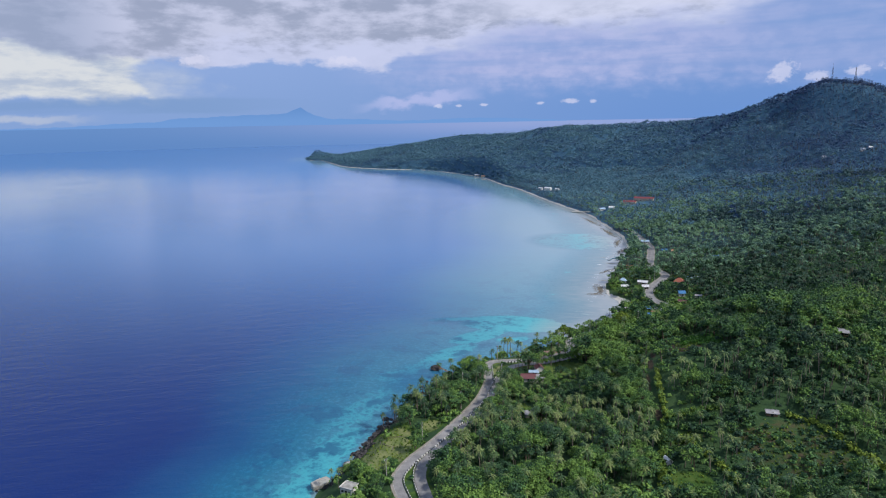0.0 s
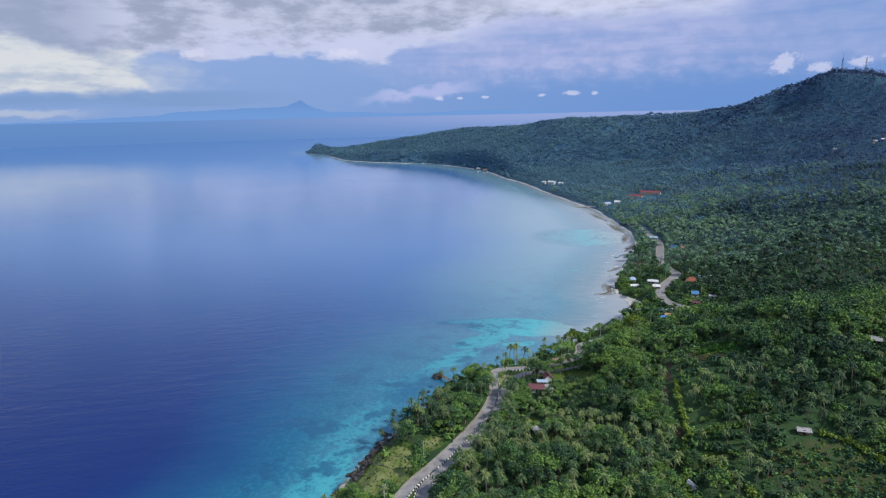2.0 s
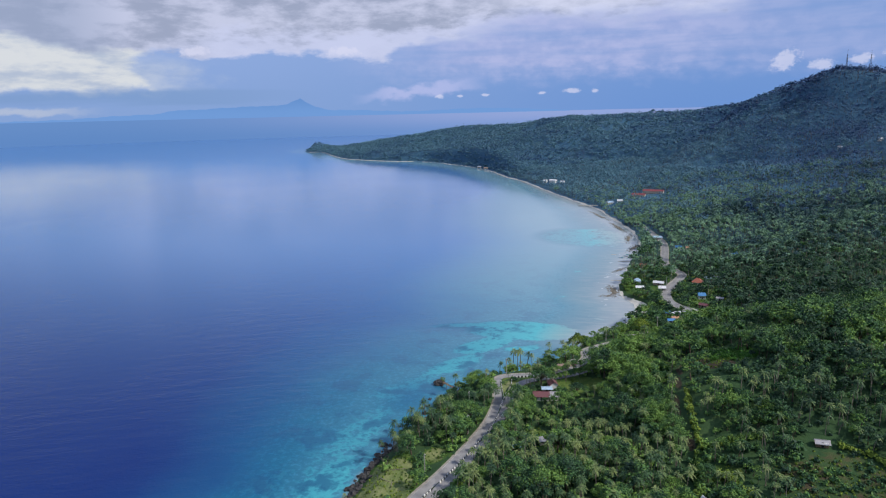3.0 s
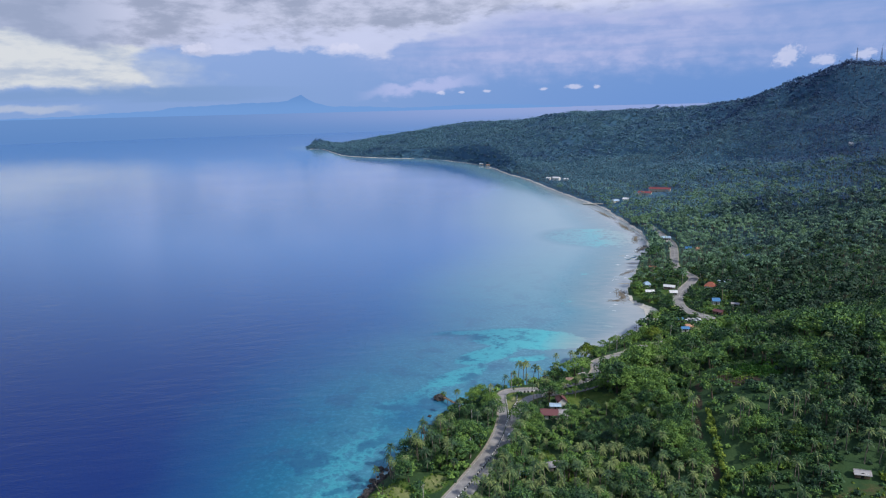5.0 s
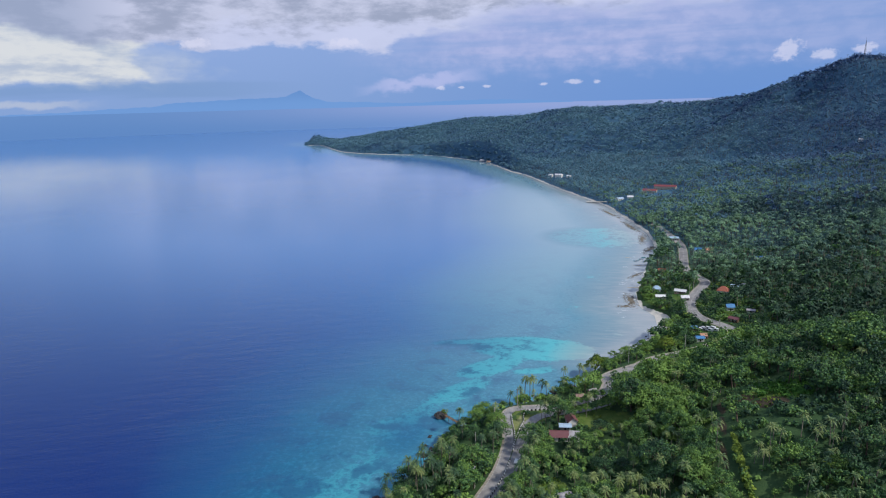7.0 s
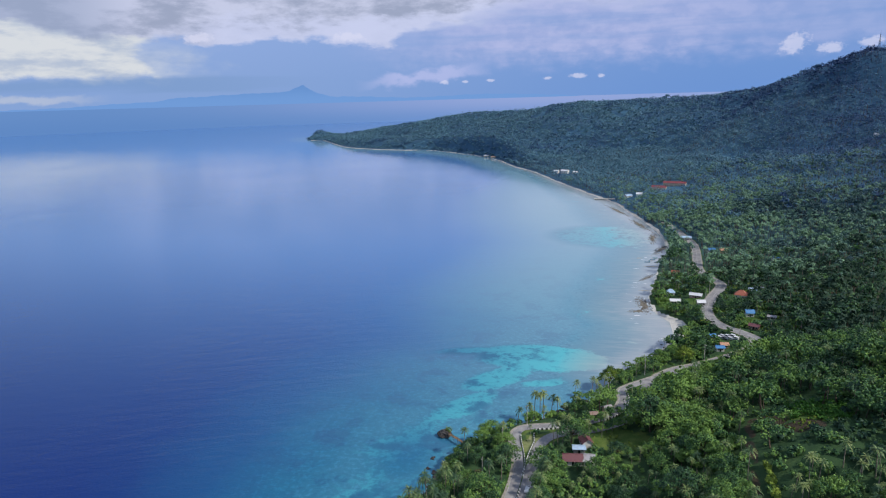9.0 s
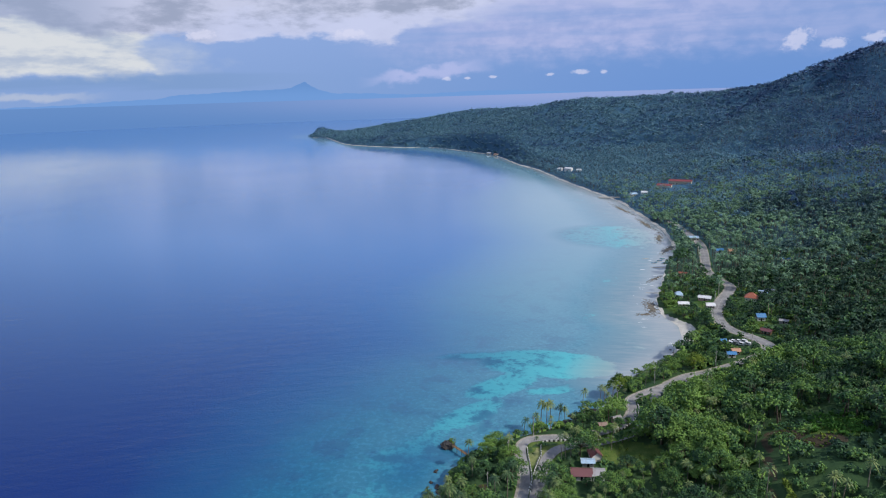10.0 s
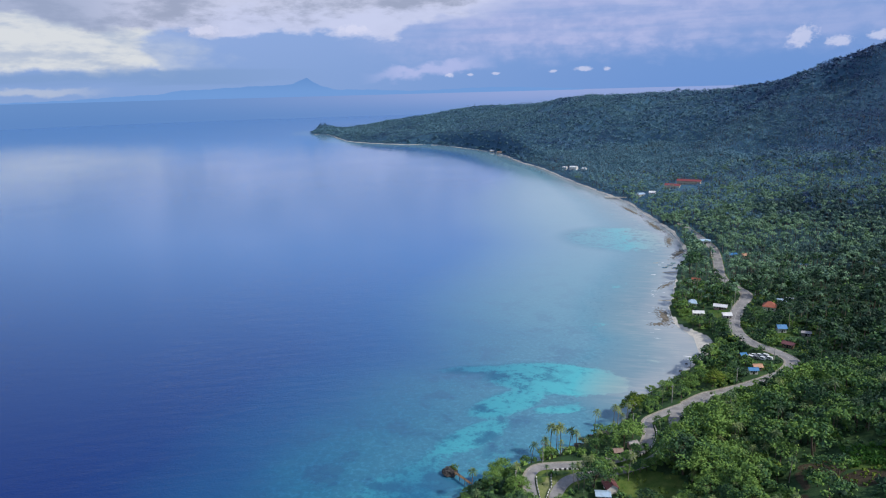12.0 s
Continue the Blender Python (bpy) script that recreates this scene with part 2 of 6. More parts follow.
def build_ground(n, b):
    p = place(n)
    att = n.add("ShaderNodeAttribute", attribute_name="cover").outputs["Color"]
    sep = n.add("ShaderNodeSeparateColor", {0: att}).outputs
    big = n.noise(p, 0.035, 4.0)
    mid = n.noise(p, 0.25, 4.0)
    tiny = n.noise(p, 2.2, 3.0)
    f = n.math("ADD", n.math("MULTIPLY", big, 0.5), n.math("ADD", n.math("MULTIPLY", mid, 0.35), n.math("MULTIPLY", tiny, 0.25)))
    under = n.ramp(f, ((0.35, (0.018, 0.042, 0.020)), (0.55, (0.034, 0.072, 0.028)), (0.75, (0.060, 0.100, 0.036))))
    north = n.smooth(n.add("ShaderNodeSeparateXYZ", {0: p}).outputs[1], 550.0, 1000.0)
    hazy_floor = n.ramp(f, ((0.35, (0.030, 0.080, 0.140)), (0.55, (0.042, 0.108, 0.178)), (0.75, (0.056, 0.132, 0.190))))
    under = n.mix(north, under, hazy_floor)          # haze put into the floor colour under the far woods
    grass = n.ramp(f, ((0.36, (0.022, 0.060, 0.013)), (0.52, (0.046, 0.098, 0.018)), (0.68, (0.115, 0.155, 0.040))))
    dry = n.ramp(f, ((0.36, (0.055, 0.095, 0.026)), (0.50, (0.125, 0.165, 0.052)), (0.66, (0.26, 0.26, 0.12))))
    grass = n.mix(n.smooth(sep[1], 0.80, 0.95), grass, dry)
    soil = n.ramp(f, ((0.36, (0.028, 0.024, 0.016)), (0.55, (0.055, 0.043, 0.028)), (0.72, (0.10, 0.08, 0.05))))
    sand = n.ramp(f, ((0.36, (0.34, 0.32, 0.29)), (0.55, (0.48, 0.46, 0.42)), (0.72, (0.60, 0.575, 0.53))))
    col = n.mix(n.smooth(n.math("ADD", sep[1], n.math("MULTIPLY", n.math("SUBTRACT", mid, 0.5), 0.6)), 0.35, 0.65), under, grass)
    col = n.mix(n.smooth(n.math("ADD", sep[2], n.math("MULTIPLY", n.math("SUBTRACT", mid, 0.5), 0.9)), 0.35, 0.65), col, soil)
    col = n.mix(n.smooth(n.math("ADD", sep[0], n.math("MULTIPLY", n.math("SUBTRACT", mid, 0.5), 0.5)), 0.4, 0.6), col, sand)
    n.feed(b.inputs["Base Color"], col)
    bumped(n, b, n.math("ADD", n.math("MULTIPLY", mid, 0.6), n.math("MULTIPLY", tiny, 0.4)), 0.7, 0.5)


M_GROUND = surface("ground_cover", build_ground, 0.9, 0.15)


def build_sea(n, b):
    p = place(n)
    depth = n.add("ShaderNodeAttribute", attribute_name="depth").outputs["Fac"]
    sandy = n.add("ShaderNodeAttribute", attribute_name="sandy").outputs["Fac"]
    flat = n.add("ShaderNodeVectorMath", {0: p, 1: (1.0, 1.0, 0.0)}, operation="MULTIPLY").outputs[0]
    reef = n.noise(flat, 0.05, 7.0, 0.65)
    spots = n.noise(flat, 0.22, 5.0, 0.62)
    swell = n.noise(flat, 0.008, 4.0, 0.6)
    d = n.math("ADD", depth, n.math("MULTIPLY", n.math("SUBTRACT", reef, 0.5), n.math("MULTIPLY", n.smooth(depth, 0.0, 6.0), 5.0)))
    t = n.math("DIVIDE", d, 26.0, clamp=True)
    # clear water over coral and weed
    coral = n.ramp(t, ((0.0, (0.34, 0.37, 0.39)), (0.018, (0.19, 0.29, 0.34)), (0.09, (0.050, 0.205, 0.29)), (0.28, (0.011, 0.122, 0.222)),
                       (0.50, (0.006, 0.068, 0.192)), (0.80, (0.002, 0.028, 0.15)), (1.0, (0.0015, 0.021, 0.14))))
    # clear water over bright sand
    white = n.ramp(t, ((0.0, (0.37, 0.41, 0.42)), (0.02, (0.25, 0.38, 0.39)), (0.07, (0.080, 0.430, 0.475)), (0.25, (0.032, 0.245, 0.335)),
                       (0.50, (0.007, 0.075, 0.21)), (0.80, (0.002, 0.028, 0.15)), (1.0, (0.0015, 0.021, 0.14))))
    s = n.math("ADD", sandy, n.math("MULTIPLY", n.math("SUBTRACT", reef, 0.5), 2.6))
    s = n.math("ADD", s, n.math("MULTIPLY", n.math("SUBTRACT", spots, 0.5), 1.9))
    sand = n.smooth(s, 0.26, 0.70)
    col = n.mix(sand, coral, white)
    dark = n.math("MULTIPLY", n.smooth(spots, 0.5, 0.68), n.math("MULTIPLY", n.smooth(depth, 0.6, 2.5), n.smooth(depth, 12.0, 5.0)))
    col = n.mix(n.math("MULTIPLY", dark, 0.45), col, (0.012, 0.075, 0.17))
    col = n.mix(n.math("MULTIPLY", n.smooth(swell, 0.3, 0.7), 0.35), col, n.mix(1.0, col, (0.7, 0.75, 0.85), "MULTIPLY"))
    weed = n.math("MULTIPLY", n.smooth(reef, 0.50, 0.62), n.math("MULTIPLY", n.smooth(depth, 1.5, 4.0), n.smooth(depth, 14.0, 8.0)))
    col = n.mix(n.math("MULTIPLY", weed, 0.72), col, (0.010, 0.070, 0.17))
    ribs = n.noise(n.add("ShaderNodeVectorMath", {0: flat, 1: (0.05, 0.32, 0.0)}, operation="MULTIPLY").outputs[0], 1.0, 5.0, 0.6)
    col = n.mix(n.math("MULTIPLY", n.smooth(depth, 2.6, 0.4), n.smooth(ribs, 0.36, 0.64, 0.0, 0.24)), col, n.mix(1.0, col, (0.66, 0.74, 0.80), "MULTIPLY"))
    col = n.mix(n.math("MULTIPLY", n.smooth(depth, 1.6, 0.1), n.smooth(ribs, 0.54, 0.36, 0.0, 0.16)), col, (0.46, 0.42, 0.38))
    fleck = n.math("MULTIPLY", n.smooth(n.noise(flat, 0.42, 5.0, 0.65), 0.46, 0.66), n.math("MULTIPLY", n.smooth(depth, 1.0, 3.0), n.smooth(depth, 15.0, 7.0)))
    fleck = n.math("MULTIPLY", fleck, n.math("SUBTRACT", 1.0, sand))
    col = n.mix(n.math("MULTIPLY", fleck, 0.6), col, n.mix(1.0, col, (1.9, 1.55, 1.45), "MULTIPLY"))
    # haze and reflected cloud put into the colour of the bay
    bay_haze = n.add("ShaderNodeAttribute", attribute_name="bay_haze").outputs["Fac"]
    col = n.mix(n.math("MULTIPLY", bay_haze, n.smooth(depth, 0.0, 3.5)), col, n.mix(n.smooth(depth, 3.0, 17.0), (0.190, 0.335, 0.425), (0.066, 0.192, 0.445)))
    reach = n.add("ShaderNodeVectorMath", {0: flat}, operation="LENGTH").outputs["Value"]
    col = n.mix(n.smooth(reach, 1300.0, 4200.0, 0.0, 0.8), col, (0.055, 0.14, 0.33))   # haze over the far water put into its colour
    n.feed(b.inputs["Base Color"], col)
    n.feed(b.inputs["IOR"], 1.33)
    turned = n.add("ShaderNodeVectorRotate", {"Vector": flat, "Axis": (0, 0, 1), "Angle": radians(-24)}).outputs[0]
    long = n.add("ShaderNodeVectorMath", {0: turned, 1: (0.35, 1.0, 1.0)}, operation="MULTIPLY").outputs[0]
    waves = n.math("ADD", n.math("MULTIPLY", n.noise(long, 0.13, 5.0, 0.62), 1.0), n.math("MULTIPLY", n.noise(flat, 0.9, 3.0, 0.6), 0.22))
    gust = n.smooth(n.noise(flat, 0.006, 3.0, 0.55), 0.35, 0.65, 0.35, 1.0)
    calm = n.math("MULTIPLY", gust, n.smooth(depth, 0.5, 14.0, 0.25, 1.0))
    calm = n.math("MULTIPLY", calm, n.smooth(reach, 200.0, 900.0, 1.0, 0.12))
    k = n.add("ShaderNodeBump", {"Distance": 1.3, "Height": waves, "Strength": n.math("MULTIPLY", calm, 0.75)})
    n.feed(b.inputs["Normal"], k.outputs[0])


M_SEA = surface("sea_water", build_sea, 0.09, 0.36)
M_ASPHALT = mottled("worn_asphalt", (0.165, 0.16, 0.165), (0.31, 0.30, 0.295), 0.22, 0.85, 0.25, 0.2)

# ---- the lie of the land ----
SOUTH_SHORE = [(-120, -900), (-96, 0), (-94, 150), (-98, 205), (-102, 221), (-96, 236), (-95, 265), (-87, 298), (-80, 322), (-79, 343), (-64, 362), (-36, 387),
               (-17, 408), (-4, 442), (20, 477), (31, 506), (31, 530), (22, 551), (21, 585)]
BAY_SHORE = [(27, 619), (37, 683), (50, 735), (50, 790), (43, 855), (23, 944), (7, 1016), (-21, 1085), (-78, 1223), (-146, 1403), (-197, 1502),
             (-264, 1665), (-329, 1770), (-417, 1870), (-510, 1959), (-612, 1983), (-727, 2034), (-841, 2116), (-947, 2268), (-1079, 2470),
             (-1150, 2500), (-1215, 2590), (-1240, 2690), (-1170, 2750), (-900, 2790), (-300, 2900), (900, 3200), (5200, 3900)]
SHORE = np.array(SOUTH_SHORE + BAY_SHORE, float)
# hills: centre, height, spread
HILLS = [(85, 345, 15.5, 55), (150, 380, 14.1, 60), (50, 320, 10.9, 25), (230, 450, 8.6, 90), (20, 330, -7.7, 40), (300, 850, -4.8, 150), (320, 1100, 9.1, 170),
         (180, 650, -6.8, 90), (520, 1500, 75, 108), (425, 1645, 72, 200), (700, 1500, 11, 260), (250, 1900, 10.0, 300), (0, 2100, 49.3, 300),
         (-350, 2350, 17.6, 300), (-700, 2450, 17.6, 220), (100, 1500, -6.6, 250), (-150, 1850, 25.7, 220), (500, 900, 25.6, 250), (-1200, 2660, 26, 45)]


# the crest of the hills; the woods on the far side of it are not built
CREST_X, CREST_Y = (-1300, -917, -528, -159, 32, 298, 456, 568, 700, 1000), (2800, 2640, 2446, 2247, 2103, 1931, 1694, 1560, 1500, 1450)


def inland(x, y):
    """Metres from the shore, negative at sea."""
    x, y = np.asarray(x, float), np.asarray(y, float)
    best = np.full(x.shape, 1e18)
    for (ax, ay), (bx, by) in zip(SHORE[:-1], SHORE[1:]):
        ex, ey = bx - ax, by - ay
        u = np.clip(((x - ax) * ex + (y - ay) * ey) / (ex * ex + ey * ey), 0, 1)
        best = np.minimum(best, (x - ax - u * ex) ** 2 + (y - ay - u * ey) ** 2)
    ring = [tuple(q) for q in SHORE] + [(9000, 3900), (9000, -900)]
    inside = np.zeros(x.shape, bool)
    for (ax, ay), (bx, by) in zip(ring, ring[1:] + ring[:1]):
        if ay != by:
            inside ^= ((ay > y) != (by > y)) & (x < (bx - ax) * (y - ay) / (by - ay) + ax)
    return np.where(inside, 1, -1) * np.sqrt(best)


def ease(v, lo, hi):
    t = np.clip((np.asarray(v, float) - lo) / (hi - lo), 0, 1)
    return t * t * (3 - 2 * t)


def rumple(x, y, size, seed=0.0):
    """Smooth unevenness between -1 and 1, about size metres across."""
    a = np.sin(x / size * 2.1 + seed) * np.cos(y / size * 1.7 - seed * 2) + np.sin((x + y) / size * 1.3 + seed * 3) * 0.7
    b = np.sin((x * 0.8 - y * 0.6) / size * 4.1 + seed) * 0.45 + np.cos((x * 0.5 + y * 0.9) / size * 5.3 - seed) * 0.35
    return (a + b) / 2.5


# the road: left-hand and right-hand lanes that part round green islands, then one road through the village
LANE_SEA = [(-46, 186, 10), (-57, 203, 10), (-63, 212, 10), (-67.3, 221, 10), (-67, 230, 10), (-64.5, 240, 10), (-61, 250, 9.8), (-57.3, 262, 9.6), (-54, 274, 9.4), (-51, 287, 9.1),
            (-48.6, 299, 8.8), (-47.2, 312, 8.5), (-47.0, 325, 8.2), (-48.2, 335, 8), (-50.4, 345, 7.8), (-51.4, 352, 7.7), (-49, 358, 7.6), (-42, 361, 7.6), (-35, 362.6, 7.8), (-24, 366, 8.2),
            (-14, 372.5, 8.7), (-7.5, 381, 8.9), (-4.8, 391, 9), (-5, 401, 8.9), (0, 408.5, 8.5), (9, 418, 8), (20, 429, 7.5)]
LANE_HILL = [(-37, 186, 9.5), (-49, 205, 9.6), (-55.5, 217, 9.6), (-59, 225, 9.7), (-60.2, 233, 9.8), (-59, 241, 9.8), (-56, 251, 9.7), (-51.8, 266, 9.5), (-48, 281, 9.2), (-45, 296, 8.8),
             (-42.8, 310, 8.5), (-42, 325, 8.2), (-41.2, 337, 8), (-40, 346, 7.8), (-36.5, 353, 7.7), (-29, 357.5, 8), (-18, 361.5, 8.4), (-7, 369, 8.9), (0.5, 379, 9.1), (4.5, 389, 9.1), (6, 398, 9),
             (6.5, 407, 8.7), (11, 416, 8.1), (21, 426, 7.5)]
VILLAGE_ROAD = [(14, 422, 7.9), (24, 434, 7.4), (36, 443, 7), (54, 455.5, 8), (68, 469, 8.8), (73, 482.5, 9), (67.5, 495, 8.4), (59, 508, 7.4), (55, 524, 6.4), (56, 545, 5.4), (63, 572, 5),
                (73, 598, 5), (76, 612, 5), (71, 628, 5), (66, 652, 5), (69, 684, 5), (73, 723, 5), (74, 755, 5), (68, 800, 5), (58, 860, 5)]


def glide(points, step=1.5):
    """A smooth line through the points, at even steps."""
    p = [np.array(q, float) for q in points]
    p = [2 * p[0] - p[1]] + p + [2 * p[-1] - p[-2]]
    out = []
    for a, b, c, d in zip(p, p[1:], p[2:], p[3:]):
        k = max(2, int(np.linalg.norm(c - b) / step))
        for i in range(k):
            t = i / k
            out.append(0.5 * (2 * b + (c - a) * t + (2 * a - 5 * b + 4 * c - d) * t * t + (3 * b - a - 3 * c + d) * t ** 3))
    out.append(p[-2])
    return np.array(out)


ROADS = [(glide(LANE_SEA), 1.95), (glide(LANE_HILL), 2.35), (glide(VILLAGE_ROAD), 3.3)]
ROAD_POINTS = np.vstack([np.c_[line[::2], np.full(len(line[::2]), half)] for line, half in ROADS])


def road_near(x, y):
    """Metres from the edge of the nearest carriageway, and its height."""
    x, y = np.asarray(x, float), np.asarray(y, float)
    best, height = np.full(x.shape, 1e9), np.zeros(x.shape)
    for px, py, pz, half in ROAD_POINTS:
        d = np.hypot(x - px, y - py) - half
        closer = d < best
        best, height = np.where(closer, d, best), np.where(closer, pz, height)
    return best, height


def raw_land(x, y):
    d = inland(x, y)
    s = ease(y, 380, 500)
    bluff = 7.5 * np.clip((d + rumple(x, y, 9, 2.0) * 2) / 12, 0.02, 1) + 0.02 * np.maximum(d - 12, 0)
    flat = np.clip(d * 0.09, 0, 4) + 0.13 * np.maximum(d - 80, 0)
    z = bluff * (1 - s) + flat * s
    for cx, cy, h, r in HILLS:
        z = z + h * np.exp(-((x - cx) ** 2 + (y - cy) ** 2) / (2 * r * r)) * np.clip(d / 25, 0, 1)
    far = ease(y, 500, 1100)
    z = z + rumple(x, y, 60, 1.0) * np.clip((d - 60) / 120, 0, 1) * (1.2 + 5 * far) + rumple(x, y, 170, 4.0) * np.clip((d - 100) / 250, 0, 1) * 8 * far
    # ravines in the far slopes, dying out towards the crest
    crest = np.interp(x, CREST_X, CREST_Y)
    cut = np.maximum(0, rumple(x, y, 95, 2.2) - 0.05) * 26 + np.maximum(0, rumple(x, y, 42, 5.0)) * 9
    z = z - cut * np.clip((d - 90) / 160, 0, 1) * ease(y, 650, 950) * ease(crest - y, 60, 320)
    # a low strand before the slopes begin
    strand = 0.05 * np.maximum(d, 0)
    k = ease(y, 600, 800) * (1 - ease(d, 8, 45))
    z = z * (1 - k) + np.minimum(z, strand) * k
    return np.where(d < 0, np.maximum(d * 0.05, -30), z)


def land(x, y):
    x, y = np.asarray(x, float), np.asarray(y, float)
    z = raw_land(x, y)
    near = (np.abs(x) < 130) & (y > 170) & (y < 900)
    if near.any():
        rd, rz = road_near(np.where(near, x, 0), np.where(near, y, 0))
        k = np.where(near, 1 - ease(rd, 0.8, 9.0), 0)
        z = z * (1 - k) + (rz - 0.12) * k
    return z


def land_at(x, y):
    return float(land(np.array([x]), np.array([y]))[0])


def spaced(*runs):
    """Grid lines: (start, end, step) one run after another."""
    out = []
    for a, b, s in runs:
        k = max(1, int(round((b - a) / s)))
        out += [a + (b - a) * i / k for i in range(k)]
    return np.array(out + [runs[-1][1]])


def sheet(name, xs, ys, height, keep=None):
    gx, gy = np.meshgrid(xs, ys)
    gz = height(gx.ravel(), gy.ravel())
    co = np.c_[gx.ravel(), gy.ravel(), gz]
    w = len(xs)
    i = (np.arange(len(ys) - 1)[:, None] * w + np.arange(w - 1)[None, :]).ravel()
    quads = np.c_[i, i + 1, i + w + 1, i + w]
    me = bpy.data.meshes.new(name)
    me.vertices.add(len(co))
    me.vertices.foreach_set("co", co.ravel())
    me.loops.add(quads.size)
    me.loops.foreach_set("vertex_index", quads.ravel().astype(np.int32))
    me.polygons.add(len(quads))
    me.polygons.foreach_set("loop_start", np.arange(0, quads.size, 4, dtype=np.int32))
    me.polygons.foreach_set("use_smooth", np.ones(len(quads), bool))
    me.update(calc_edges=True)
    return new(name, me), co


# open places without trees: centre, half sizes, turn in degrees, kind
CLEARINGS = [(-80, 250, 13, 24, 10, "dry"), (-7, 354.5, 14, 10.5, 12, "grass"), (86, 260, 25, 23, -8, "field"), (46, 237, 10, 10, 0, "grass"), (56, 340, 9, 5.5, 10, "soil"), (49, 351, 6, 6.5, 0, "soil"),
             (64, 350, 13, 9, -20, "grass"), (-45, 346, 3.5, 9, -12, "dry"), (-63, 318, 4, 5, 0, "soil"), (33, 562, 8, 12, 10, "grass"), (50, 566, 9, 12, 10, "grass"),
             (47, 487, 9, 12, 20, "grass"), (84, 512, 11, 6, 10, "grass"), (-18, 287, 8, 5, 0, "grass"), (-27, 298, 6, 8, 0, "grass"), (20, 229, 14, 6, 0, "field"), (46, 268, 8, 5, 0, "grass"),
             (58, 474, 8, 7, 0, "grass"), (86, 575, 6, 6, 0, "grass"), (80, 529, 7, 7, 0, "grass"), (-66, 272, 6, 8, 0, "dry"), (134, 352, 7, 6, 0, "grass"),
            ]
# low scrub without trees
SCRUB = [(50, 320, 11, 9, 0), (62, 325, 18, 8, 0), (52, 331, 9, 7, 0), (62, 366, 12, 6, 0), (57, 327, 10, 9, 0), (71, 336, 10, 9, 0), (24, 421, 16, 8, 45), (42, 437, 18, 9, 38), (60, 452, 14, 9, 42), (80, 474, 8, 14, 0), (47, 507, 9, 9, 0), (66, 514, 5, 14, -20), (52, 540, 6, 12, 0), (70, 575, 5, 16, -15)]


def open_ground(x, y, grow=0.0):
    """How far each spot belongs to a clearing: grass, soil."""
    grass, soil = np.zeros(np.shape(x)), np.zeros(np.shape(x))
    for cx, cy, a, b, turn, kind in CLEARINGS:
        c, s = math.cos(radians(turn)), math.sin(radians(turn))
        u, v = ((x - cx) * c + (y - cy) * s) / (a + grow), (-(x - cx) * s + (y - cy) * c) / (b + grow)
        k = 1 - ease(np.hypot(u, v) + rumple(x, y, 6, cx) * 0.15, 0.8, 1.1)
        if kind != "soil":
            grass = np.maximum(grass, k * {"field": 0.46, "grass": 0.75, "dry": 1.0}[kind])
        # fields get bare soil, its share raised to darken them in place of shade
        if kind in ("field", "soil"):
            soil = np.maximum(soil, k * (0.46 if kind == "field" else 1.0))
    return grass, soil


# a trail that reads as a dark gap, and the hedges along field boundaries
TRAIL = [(37, 283), (36, 300), (35.8, 315), (37, 328), (41.8, 355)]
HEDGES = [[(-52.5, 234), (-54, 241), (-51.5, 249), (-48.5, 258)], [(33, 226), (35, 245), (36.5, 262), (39, 279)], [(44, 268), (49, 262), (57, 250), (61, 238)], [(90, 283), (101, 278), (110, 263), (117, 252)], [(40.5, 283), (39.6, 300), (39.6, 318)], [(41, 281), (52, 284), (63, 286)]]


def beside(x, y, lines):
    """Metres to the nearest of some lines."""
    best = np.full(np.shape(x), 1e9)
    for line in lines:
        for (ax, ay), (bx, by) in zip(line, line[1:]):
            u = np.clip(((x - ax) * (bx - ax) + (y - ay) * (by - ay)) / ((bx - ax) ** 2 + (by - ay) ** 2), 0, 1)
            best = np.minimum(best, np.hypot(x - ax - u * (bx - ax), y - ay - u * (by - ay)))
    return best


def make_ground():
    xs = spaced((-4900, -1400, 500), (-1400, -150, 14), (-150, 130, 2.5), (130, 320, 8), (320, 900, 25), (900, 4900, 500))
    ys = spaced((-1500, 100, 200), (100, 180, 10), (180, 640, 2.5), (640, 900, 6), (900, 1500, 10), (1500, 2800, 16), (2800, 4900, 300))
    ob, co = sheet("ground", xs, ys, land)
    x, y, z = co.T
    d = inland(x, y)
    rd, _ = road_near(x, y)
    grass, soil = open_ground(x, y)
    # soil strip on the trail, partly standing in for shade between the hedges
    soil = np.maximum(soil, 1 - ease(beside(x, y, [TRAIL]), 0.6, 1.6))
    s = ease(y, 430, 520)
    width = 0.6 + 9 * np.exp(-((y - 520) / 26) ** 2) + 2 * np.exp(-((y - 780) / 60) ** 2) + 1.5 * ease(y, 1000, 1400)
    beach = (1 - ease(d, width * 0.7, width * 1.2)) * s * (1 - ease(y, 640, 700))
    verge = 1 - ease(rd, 1.0, 2.6)
    col = np.stack([beach, np.maximum(grass, verge * 0.8), soil * (1 - beach), np.ones_like(x)], 1)
    a = ob.data.color_attributes.new("cover", "FLOAT_COLOR", "POINT")
    a.data.foreach_set("color", col.astype(np.float32).ravel())
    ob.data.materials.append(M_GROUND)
    return tagged(ob, "tropical hillside ground with grass clearings and a pale sand shore", "ground", kind="structure")


